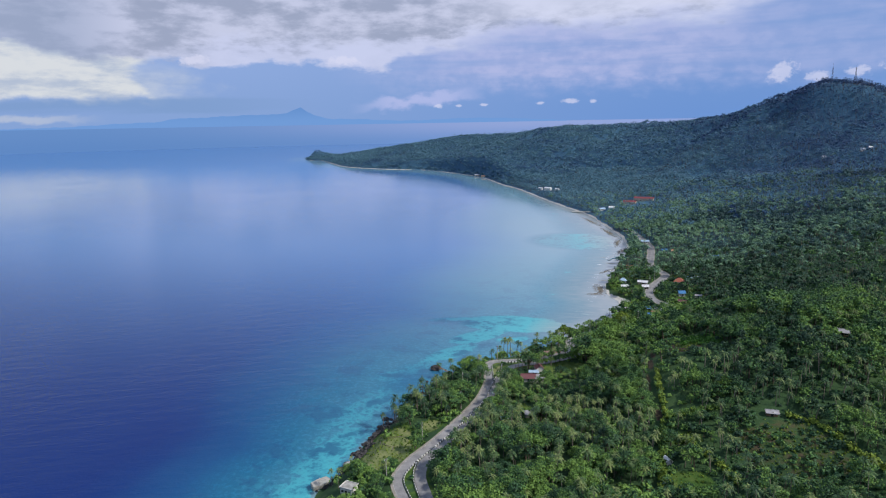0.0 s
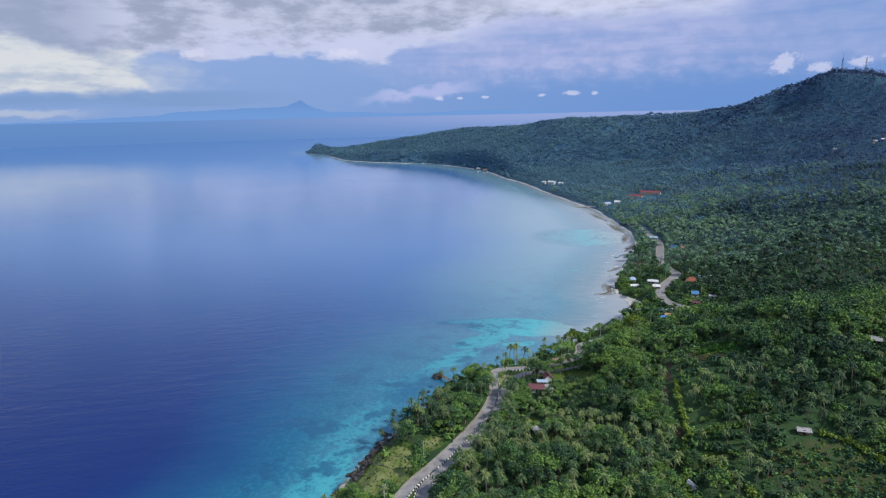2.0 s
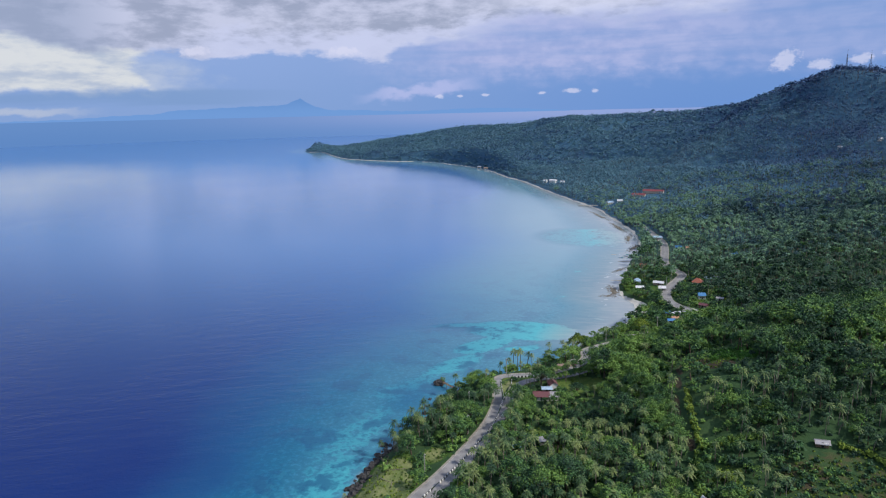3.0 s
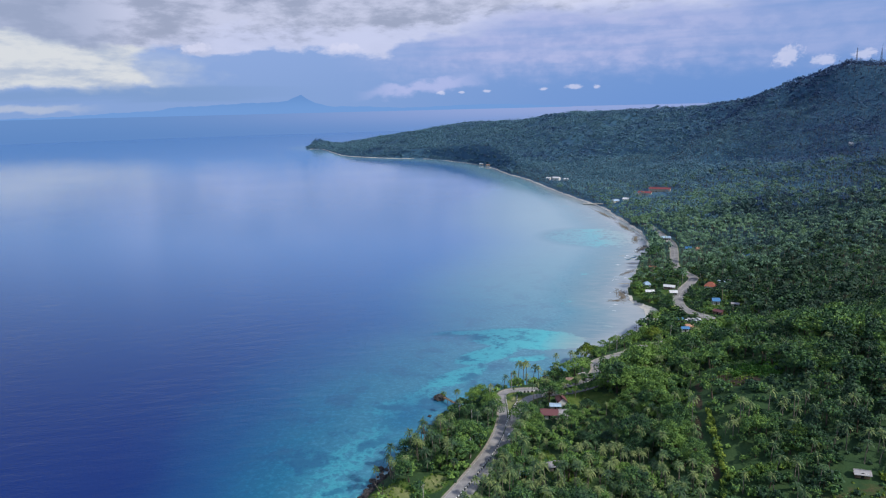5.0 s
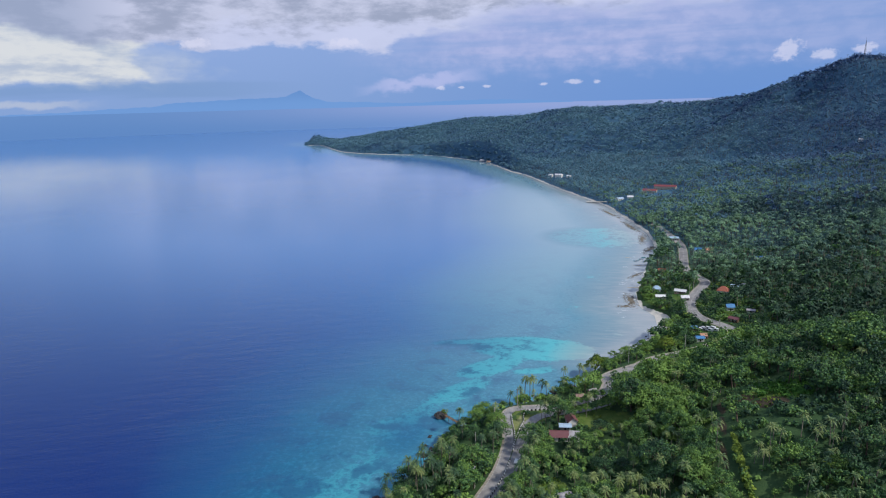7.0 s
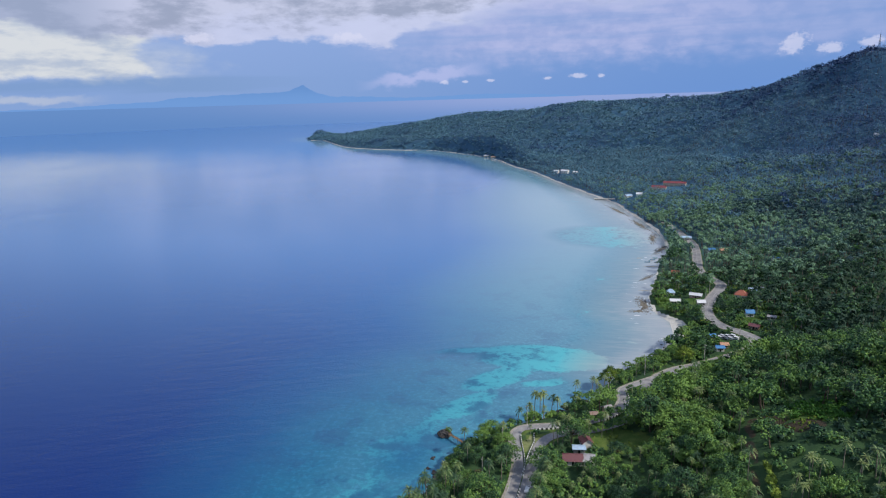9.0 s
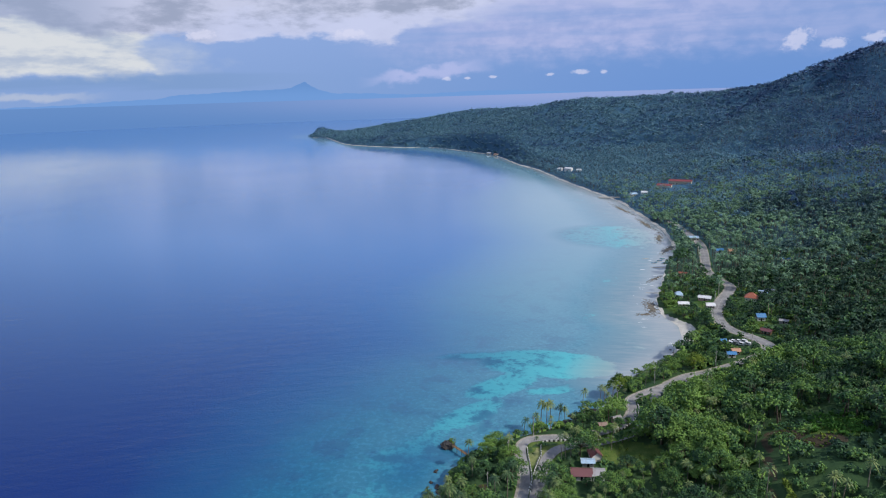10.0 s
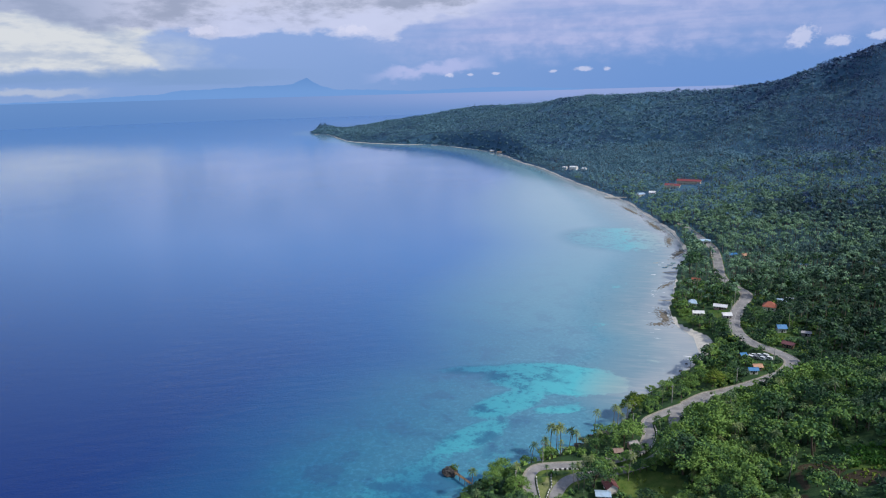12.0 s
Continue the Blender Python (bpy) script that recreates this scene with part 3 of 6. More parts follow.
def make_sea():
    xs = spaced((-4900, -1500, 425), (-1500, -260, 20), (-260, 80, 3), (80, 400, 80), (400, 4900, 900))
    ys = spaced((-1500, 100, 200), (100, 180, 8), (180, 620, 3), (620, 900, 6), (900, 1500, 12), (1500, 2900, 25), (2900, 4900, 250))
    ob, co = sheet("sea", xs, ys, lambda x, y: np.zeros_like(x))
    x, y, _ = co.T
    off = np.maximum(-inland(x, y), 0)
    shelf = 54 + 28 * ease(y, 240, 330) + 13 * ease(y, 300, 420) + 45 * ease(y, 440, 560) + 25 * ease(y, 650, 900)
    shelf = shelf * (1 - 0.6 * ease(y, 900, 1400))
    power = 1.5
    depth = 9.0 * (off / shelf) ** power + 2.9 * (1 - ease(y, 390, 450)) * ease(off, 0, 5)
    flats = np.exp(-((y - 520) / 60) ** 2) * (1 - ease(off, 20, 70))
    depth = depth * (1 - 0.55 * flats)
    depth = depth + 5 * np.exp(-((x + 96) / 14) ** 2 - ((y - 340) / 22) ** 2)
    depth = np.minimum(depth, 34)
    bay_haze = 0.92 * ease(y, 240, 760)          # lightens the bay's colour in place of haze and cloud reflections
    sandy = 0.30 * (1 - ease(off, 20, 80)) * (1 - ease(y, 360, 430))
    for cx, cy, a, b, turn, k in ((-50, 456, 38, 19, 2, 1.6), (-90, 459, 24, 6, 12, 0.9), (-70, 424, 24, 11, 48, 1.05), (-82, 388, 24, 9, 55, 0.8), (-46, 421, 12, 4, 15, 1.0),
                                  (-104, 350, 34, 10, 62, 0.5), (-112, 290, 45, 10, 82, 0.5), (-110, 238, 40, 10, 85, 0.75), (-12, 800, 55, 60, 60, 0.62)):
        c, s = math.cos(radians(turn)), math.sin(radians(turn))
        u, v = ((x - cx) * c + (y - cy) * s) / a, (-(x - cx) * s + (y - cy) * c) / b
        sandy = np.maximum(sandy, k * (1 - ease(np.hypot(u, v), 0.7, 1.2)))
    bay_haze = bay_haze * (1 - 0.85 * np.clip(sandy, 0, 1))
    for name, v in (("depth", depth), ("sandy", sandy), ("bay_haze", bay_haze)):
        t = ob.data.attributes.new(name, "FLOAT", "POINT")
        t.data.foreach_set("value", v.astype(np.float32))
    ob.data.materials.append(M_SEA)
    return tagged(ob, "calm blue sea turning turquoise over sand and coral near the shore", "sea", kind="structure")


make_ground()
make_sea()


def ribbon(name, line, half, lift, material, parent=None, lo=None, hi=None):
    """A strip along a line, from lo to hi across it."""
    lo, hi = (-half if lo is None else lo), (half if hi is None else hi)
    t = np.gradient(line[:, :2], axis=0)
    t /= np.linalg.norm(t, axis=1)[:, None] + 1e-9
    side = np.c_[t[:, 1], -t[:, 0]]
    cols = 5
    bm = bmesh.new()
    rows = []
    for q, s in zip(line, side):
        rows.append([bm.verts.new((q[0] + s[0] * (lo + (hi - lo) * k / (cols - 1)), q[1] + s[1] * (lo + (hi - lo) * k / (cols - 1)), q[2] + lift)) for k in range(cols)])
    for a, b in zip(rows, rows[1:]):
        for k in range(cols - 1):
            bm.faces.new((a[k], a[k + 1], b[k + 1], b[k]))
    me = bpy.data.meshes.new(name)
    bm.to_mesh(me)
    bm.free()
    me.materials.append(material)
    ob = new(name, me)
    ob.parent = parent
    return ob


for i, (line, half) in enumerate(ROADS):
    ob = ribbon("road", line, half, 0.03 + 0.006 * i, M_ASPHALT)
    tagged(ob, ("grey asphalt lane winding along the sea cliff", "grey asphalt lane on the hill side of the barrier", "grey asphalt road winding through the village")[i], "road", kind="structure")

# ---- trees ----
# yards kept free of trees: centre, radius
YARDS = [(-27, 336, 6), (-19, 337, 5), (-22, 350, 5), (-24, 345, 4), (-12, 374, 4), (-18, 370, 4), (38, 566, 8), (53, 577, 10), (52, 557, 6), (36, 587, 5), (84, 579, 7), (80, 533, 5), (95, 594, 5), (101, 598, 4), (46, 643, 6), (86, 718, 6), (96, 716, 6), (69, 768, 11), (134, 692, 6), (77, 505, 5), (92, 527, 5), (50, 464, 5), (53, 468, 5), (50, 490, 4), (84, 284, 6), (38, 250, 4), (134, 354, 6), (-22, 291, 4), (-33, 283, 3), (-84, 212, 4), (58, 488, 8), (-95, 217, 6), (-91, 222, 5), (-98, 228, 5), (-89, 207, 4)]
# more yards, and gaps placed to open the camera's view of houses behind
YARDS += [(84, 571, 7), (80, 526, 6), (95, 588, 4), (88, 520, 5), (78, 1058, 22), (98, 1072, 20), (60, 1062, 14), (30, 1030, 9), (-82, 1318, 12), (44, 1026, 9), (70, 1081, 17), (90, 1105, 20), (112, 1092, 12), (25, 1047, 7), (40, 1040, 6), (-79, 1334, 13), (-96, 1352, 8), (-60, 1322, 8)]
rng = np.random.default_rng(7)


def soup(name, co, faces, mats, materials):
    """A mesh from numpy: vertices, triangles, material number for each triangle."""
    me = bpy.data.meshes.new(name)
    me.vertices.add(len(co))
    me.vertices.foreach_set("co", np.asarray(co, np.float32).ravel())
    me.loops.add(faces.size)
    me.loops.foreach_set("vertex_index", faces.ravel().astype(np.int32))
    me.polygons.add(len(faces))
    me.polygons.foreach_set("loop_start", np.arange(0, faces.size, 3, dtype=np.int32))
    me.polygons.foreach_set("material_index", np.asarray(mats, np.int32))
    for m in materials:
        me.materials.append(m)
    me.update(calc_edges=True)
    return me


def ico(level):
    bm = bmesh.new()
    bmesh.ops.create_icosphere(bm, subdivisions=level, radius=1.0)
    co = np.array([v.co for v in bm.verts])
    f = np.array([[v.index for v in q.verts] for q in bm.faces])
    bm.free()
    return co, f


ICO = {1: ico(1)}


class Pile:
    """Gathers triangles."""

    def __init__(self):
        self.co, self.f, self.m, self.n = [], [], [], 0

    def put(self, co, f, mat=0):
        self.co.append(np.asarray(co, float))
        self.f.append(np.asarray(f, int) + self.n)
        self.m.append(np.full(len(f), mat))
        self.n += len(co)

    def arrays(self):
        return np.vstack(self.co), np.vstack(self.f), np.concatenate(self.m)


def tube(line, radii, sides):
    """A tapered, bent trunk: vertices and triangles."""
    line = np.asarray(line, float)
    co, f = [], []
    for q, r in zip(line, radii):
        for k in range(sides):
            a = 2 * math.pi * k / sides
            co.append((q[0] + r * math.cos(a), q[1] + r * math.sin(a), q[2]))
    for i in range(len(line) - 1):
        for k in range(sides):
            a, b = i * sides + k, i * sides + (k + 1) % sides
            f += [(a, b, b + sides), (a, b + sides, a + sides)]
    return np.array(co), np.array(f)


def sprays(pile, centre, radii, count, size, g, mat=0, loose=0.45):
    """Leaf sprays over a lobe: bent quads that face outwards, of uneven size."""
    n = g.normal(size=(count, 3))
    n[:, 2] = np.abs(n[:, 2]) * 1.0 - 0.35 * g.random(count)
    n /= np.linalg.norm(n, axis=1)[:, None]
    p = np.asarray(centre) + n * np.asarray(radii) * (0.62 + 0.58 * g.random(count) ** 0.8)[:, None]
    face = n + g.normal(scale=loose, size=(count, 3)) + np.array((0, 0, 0.35))
    face /= np.linalg.norm(face, axis=1)[:, None]
    u = np.cross(face, g.normal(size=(count, 3)))
    u /= np.linalg.norm(u, axis=1)[:, None]
    v = np.cross(face, u)
    s = size * (0.6 + 0.8 * g.random(count))[:, None]
    sag = face * s * 0.22
    q = np.stack([p - u * s * 0.62 - sag, p - v * s * 0.42 + sag * 0.6, p + u * s * 0.58 - sag, p + v * s * 0.42 + sag * 0.6], 1).reshape(-1, 3)
    i = np.arange(count)[:, None] * 4
    f = np.vstack([i + np.array((0, 1, 3)), i + np.array((1, 2, 3))])
    pile.put(q, f, mat)


def broadleaf(seed, height, spread, lobes, per_lobe, size, limbs=True, loose=0.7, squat=1.0):
    """Trunk and limbs, and an uneven domed crown of boughs covered with loose leaf sprays. Gives (wood, crown) piles."""
    g = np.random.default_rng(seed)
    wood, crown = Pile(), Pile()
    bole = height * (0.34 + 0.1 * g.random())
    lean = g.normal(scale=0.35, size=2)
    if limbs:
        wood.put(*tube([(0, 0, -0.6), (lean[0] * 0.4, lean[1] * 0.4, bole * 0.55), (lean[0], lean[1], bole)], (0.034 * height, 0.026 * height, 0.02 * height), 6))
    else:
        wood.put(*tube([(0, 0, -0.6), (lean[0], lean[1], bole * 1.3)], (0.034 * height, 0.02 * height), 3))
    stretch = 1 + 0.25 * g.normal(size=2)
    for k in range(lobes):
        a = 2.4 * k + 0.8 * g.random()
        q = math.sqrt((k + 0.3 * g.random()) / max(lobes, 1)) if k else 0.0
        r = spread * 0.78 * q
        z = height * (0.42 + 0.40 * math.sqrt(max(0.0, 1 - q * q)) * (0.65 + 0.35 * g.random())) if k else height * 0.8
        c = np.array((lean[0] + r * math.cos(a) * stretch[0], lean[1] + r * math.sin(a) * stretch[1], z))
        size_k = spread * (0.22 + 0.26 * g.random()) * (1.0 if lobes < 7 else 0.8) * (1.15 if k == 0 else 1.0)
        radii = np.array((size_k * g.uniform(0.8, 1.25), size_k * g.uniform(0.8, 1.25), size_k * squat * g.uniform(0.62, 1.0)))
        count = max(4, int(per_lobe * (size_k / (spread * 0.3)) ** 1.3))
        sprays(crown, c, radii * 0.55, max(3, count // 3), size * 1.35, g, 0, loose)
        sprays(crown, c, radii, count, size, g, 0, loose)
        if limbs:
            wood.put(*tube([(lean[0], lean[1], bole * 0.9), c * np.array((0.6, 0.6, 0)) + np.array((0, 0, (bole + z) / 2)), c], (0.016 * height, 0.011 * height, 0.006 * height), 4))
    return wood, crown


def palm(seed, height, fronds, length, leaflets, steps=5):
    """A leaning ringed trunk and a head of arched, feathered fronds. Gives (wood, crown) piles."""
    g = np.random.default_rng(seed)
    wood, crown = Pile(), Pile()
    a0, bend = g.random() * 6.283, height * (0.05 + 0.13 * g.random())
    line = [(math.cos(a0) * bend * t * t, math.sin(a0) * bend * t * t, -0.5 + (height + 0.5) * t) for t in np.linspace(0, 1, steps)]
    wood.put(*tube(line, np.linspace(0.21, 0.12, steps), 5 if leaflets else 3))
    top = np.array(line[-1])
    for k in range(fronds):
        a = 2 * math.pi * (k * 0.382 + 0.05 * g.random())
        rise = 1.15 - 1.45 * (k / fronds) + 0.15 * g.normal()
        droop = 0.42 + 0.2 * g.random()
        ln = length * (0.85 + 0.25 * g.random())
        out = np.array((math.cos(a), math.sin(a), 0.0))
        side = np.array((-math.sin(a), math.cos(a), 0.0))
        def spine(t):
            return top + out * ln * t * (1 - 0.18 * t) * max(0.35, math.cos(rise) + 0.05) + np.array((0, 0, ln * (rise * t * 0.75 - droop * t * t)))
        if leaflets:
            co, f = [], []
            for i in range(leaflets):
                t = 0.14 + 0.84 * i / (leaflets - 1)
                t2 = min(1.0, t + 0.95 / leaflets)
                w = ln * 0.15 * math.sin(math.pi * min(1, 0.18 + t * 0.78)) ** 0.7
                b, b2 = spine(t), spine(t2)
                for s in (-1, 1):
                    tip = spine(min(1.0, t + 0.12)) + side * s * w * (0.9 + 0.2 * g.random()) + np.array((0, 0, -w * (0.15 + 0.25 * g.random())))
                    j = len(co)
                    co += [b, b2, tip]
                    f.append((j, j + 1, j + 2))
            crown.put(co, f)
            pts = [spine(t) for t in (0.0, 0.35, 0.7, 1.0)]
            co, f = [], []
            for q, w in zip(pts, (0.07, 0.05, 0.035, 0.01)):
                co += [q - side * w, q + side * w]
            for i in range(3):
                f += [(2 * i, 2 * i + 1, 2 * i + 3), (2 * i, 2 * i + 3, 2 * i + 2)]
            crown.put(co, f)
        else:
            w = ln * 0.12
            p0, p1, p2 = spine(0.05), spine(0.5), spine(1.0)
            low = np.array((0, 0, -w * 0.45))
            crown.put([p0, p1 + side * w + low, p1, p1 - side * w + low, p2], [(0, 1, 2), (0, 2, 3), (1, 4, 2), (2, 4, 3)])
    return wood, crown


def bush(seed, height, spread, lobes, per_lobe, size):
    g = np.random.default_rng(seed)
    crown = Pile()
    for k in range(lobes):
        a, r = g.random() * 6.283, spread * 0.55 * math.sqrt(g.random())
        c = np.array((r * math.cos(a), r * math.sin(a), height * (0.25 + 0.3 * g.random())))
        radii = np.array((spread * 0.42, spread * 0.42, height * 0.42)) * (0.8 + 0.4 * g.random())
        sprays(crown, c, radii, per_lobe, size, g)
        sprays(crown, c, radii * 0.5, 3, size * 1.3, g)
    return crown


NEAR_BROAD = [broadleaf(11 + k, (9.5, 8.0, 11.5, 7.0, 9.0, 12.5)[k], (4.6, 4.0, 5.6, 3.4, 3.9, 6.4)[k], (13, 11, 17, 9, 12, 20)[k], 70, 0.52) for k in range(6)]
NEAR_PALM = [palm(31 + k, (10.5, 12.0, 9.0, 7.5)[k], (24, 22, 23, 21)[k], (3.2, 3.35, 3.1, 2.9)[k], 12) for k in range(4)]
CLOSE_PALM = [palm(31 + k, (10.5, 12.0, 9.0, 7.5)[k], (20, 18, 19, 17)[k], (3.2, 3.35, 3.1, 2.9)[k], 8) for k in range(4)]
CLOSE_BROAD = [broadleaf(11 + k, (9.5, 8.0, 11.5, 7.0, 9.0, 12.5)[k], (4.6, 4.0, 5.6, 3.4, 3.9, 6.4)[k], (9, 8, 10, 7, 8, 12)[k], 27, 0.74, limbs=False) for k in range(6)]
MID_BROAD = [broadleaf(51 + k, (9.5, 7.5, 11.5)[k], (5.0, 4.0, 6.4)[k], (5, 4, 7)[k], 13, 1.15, limbs=False) for k in range(3)]
MID_PALM = [palm(71 + k, (10.5, 9.5, 12.5)[k], 15, 3.2, 0, 3) for k in range(3)]
FAR_BROAD = [broadleaf(81 + k, (6.2, 5.0, 8.2)[k], (8.2, 6.6, 10.4)[k], 1, 12, 1.7, limbs=False, loose=0.6, squat=1.1) for k in range(3)]
RIM_BROAD = [broadleaf(101 + k, (5.6, 4.6, 7.6)[k], (10.4, 8.6, 13.0)[k], 1, 9, 2.5, limbs=False, loose=0.55, squat=1.0) for k in range(3)]
FAR_PALM = [palm(91 + k, (10.5, 9.5, 12.5)[k], 11, 3.3, 0, 2) for k in range(3)]


def scatter(step, y0, y1, jitter=0.42):
    """Uneven spots on land that the walk overlooks."""
    xs = np.arange(-1300, 1000, step)
    ys = np.arange(y0, y1, step)
    gx, gy = np.meshgrid(xs, ys)
    x = gx.ravel() + rng.uniform(-jitter, jitter, gx.size) * step
    y = gy.ravel() + rng.uniform(-jitter, jitter, gx.size) * step
    d0 = (x < 0.42 * y + 26)
    x, y = x[d0], y[d0]
    d = inland(x, y)
    keep = d > np.where(y < 430, 4.5 - 2.5 * ((y > 325) & (y < 380)), np.where(y < 1000, 3 + 8 * np.exp(-((y - 520) / 30) ** 2), 7))
    return x[keep], y[keep], d[keep]


def gather(name, spots, templates, pick, scales, turns, materials, label, category):
    """One mesh of many trees (kind stuff)."""
    x, y, z = spots
    cos, fs, ms, base = [], [], [], 0
    for k, (wood, crown) in enumerate(templates):
        sel = np.nonzero(pick == k)[0]
        if not len(sel):
            continue
        wc, wf, _ = wood.arrays()
        cc, cf, _ = crown.arrays()
        co, f = np.vstack([wc, cc]), np.vstack([wf, cf + len(wc)])
        m = np.r_[np.zeros(len(wf), int), np.ones(len(cf), int)]
        c, s, sc = np.cos(turns[sel]), np.sin(turns[sel]), scales[sel]
        X = (co[None, :, 0] * c[:, None] - co[None, :, 1] * s[:, None]) * sc[:, None] + x[sel][:, None]
        Y = (co[None, :, 0] * s[:, None] + co[None, :, 1] * c[:, None]) * sc[:, None] + y[sel][:, None]
        Z = co[None, :, 2] * sc[:, None] + z[sel][:, None]
        cos.append(np.stack([X, Y, Z], 2).reshape(-1, 3))
        fs.append((f[None] + (np.arange(len(sel)) * len(co))[:, None, None]).reshape(-1, 3) + base)
        ms.append(np.tile(m, len(sel)))
        base += len(sel) * len(co)
    ob = new(name, soup(name, np.vstack(cos), np.vstack(fs), np.concatenate(ms), materials))
    return tagged(ob, label, category, kind="stuff")


def in_yard(x, y, margin=0.0):
    hit = np.zeros(np.shape(x), bool)
    for cx, cy, r in YARDS:
        # the yard reaches a little further towards the walk, to open the camera's view
        hit |= (np.hypot(x - cx, (y - cy + 2.5) * 0.8) < r + margin)
    return hit


def scrub(x, y):
    low = np.zeros(np.shape(x), bool)
    for cx, cy, a, b, turn in SCRUB:
        c, s = math.cos(radians(turn)), math.sin(radians(turn))
        low |= np.hypot(((x - cx) * c + (y - cy) * s) / a, (-(x - cx) * s + (y - cy) * c) / b) < 1
    return low


def wooded(x, y):
    """True where trees may stand."""
    rd, _ = road_near(x, y)
    grass, soil = open_ground(x, y)
    return ~scrub(x, y) & ~in_yard(x, y, 0.8) & (rd > 2.5) & (grass < 0.4) & (soil < 0.35) & (beside(x, y, HEDGES) > 3.2) & (beside(x, y, [TRAIL]) > 3.0)


def part(name, me, parent, label=""):
    ob = new(name, me)
    ob.parent = parent
    return tagged(ob, label)


def tree_thing(kind, wood, crown, leaf, bark, label, category, group):
    root = new(kind)
    wc, wf, wm = wood.arrays()
    cc, cf, cm = crown.arrays()
    part("trunk", soup("trunk", wc, wf, wm, [bark]), root)
    part("crown", soup("crown", cc, cf, cm, [leaf]), root)
    return tagged(root, label, category, group)


def plant_near():
    x, y, d = scatter(4.0, 178, 470)
    keep = wooded(x, y)
    x, y, d = x[keep], y[keep], d[keep]
    # coconut groves on the lower ground, mixed woods on the hill and the cliff
    grove = 0.36 + 0.52 * np.exp(-((x + 10) / 52) ** 2 - ((y - 268) / 32) ** 2) + 0.15 * rumple(x, y, 35, 1.3)
    grove = np.where(x < -48, np.where(y < 240, 0.08, np.where(y < 318, 0.5, 0.15)), grove * (1 - 0.1 * ease(x, 45, 75))) - 0.12 * ease(y, 310, 335)
    isp = rng.random(len(x)) < grove
    thin = rng.random(len(x)) < np.where(isp, 0.95, 0.74)
    x, y, d, isp = x[thin], y[thin], d[thin], isp[thin]
    z = land(x, y) - 0.15
    order = np.argsort(np.hypot(x + 40, y - 290))
    x, y, d, isp, z = (v[order] for v in (x, y, d, isp, z))
    sc = rng.uniform(0.72, 1.15, len(x)) * np.where(isp, 0.86, 1 - 0.3 * ease(x, 15, 40) * (1 - ease(y, 300, 330)) - 0.15 * (x < -40) - 0.25 * ((x < -60) & (y < 245)))
    sc = sc * np.where(isp, 1.0, 1 + 0.28 * rumple(x, y, 13, 3.1))
    sc = sc * (1 - 0.42 * ((x > -34) & (x < 10) & (y > 298) & (y < 348))) * (1 - 0.38 * ((y > 352) & (d < 20) & (x > -62)))
    sc = sc * np.where((x < -50) & (y > 295) & (y < 365) & ~isp, 0.66, 1.0)
    rd, _ = road_near(x, y)
    sc = sc * np.where((y > 405) & (x > 8), 0.42 + 0.58 * ease(rd, 6, 30), 1.0)
    sc = sc * np.where(isp, 1.0, np.where(rng.random(len(x)) < 0.16, 1.22, 0.94))
    tu = rng.uniform(0, 6.283, len(x))
    pk_b, pk_p = rng.integers(0, 6, len(x)), rng.integers(0, 4, len(x))
    seeds_b = [tree_thing("broadleaf_tree", *t, M_LEAF, M_BARK, "dense green broadleaf tree on the coastal slope", "tree", "woods by the shore") for t in NEAR_BROAD]
    seeds_p = [tree_thing("coconut_palm", *t, M_PALM, M_TRUNK, "tall coconut palm with a feathery green head", "palm tree", "coconut grove") for t in NEAR_PALM]
    used = set()
    for mask, pick, seeds, key in ((isp, pk_p, seeds_p, "p"), (~isp, pk_b, seeds_b, "b")):
        idx = np.nonzero(mask)[0]
        for i in idx[:290]:
            m = pose(x[i], y[i], z[i], 0, 0, math.degrees(tu[i])) @ Matrix.Scale(sc[i], 4)
            s = seeds[pick[i]]
            if (key, pick[i]) in used:
                copy_thing(s, m)
            else:
                used.add((key, pick[i]))
                s.matrix_basis = pose(x[i], y[i], z[i], 0, 0, math.degrees(tu[i]))
        rest = idx[290:]
        tpl = CLOSE_PALM if key == "p" else CLOSE_BROAD
        gather("palm_grove" if key == "p" else "woodland", (x[rest], y[rest], z[rest]), tpl, pick[rest], sc[rest], tu[rest],
               [M_TRUNK, M_PALM] if key == "p" else [M_BARK, M_LEAF],
               "coconut palms growing close together on the slope" if key == "p" else "dense green broadleaf woodland on the slope", "trees")


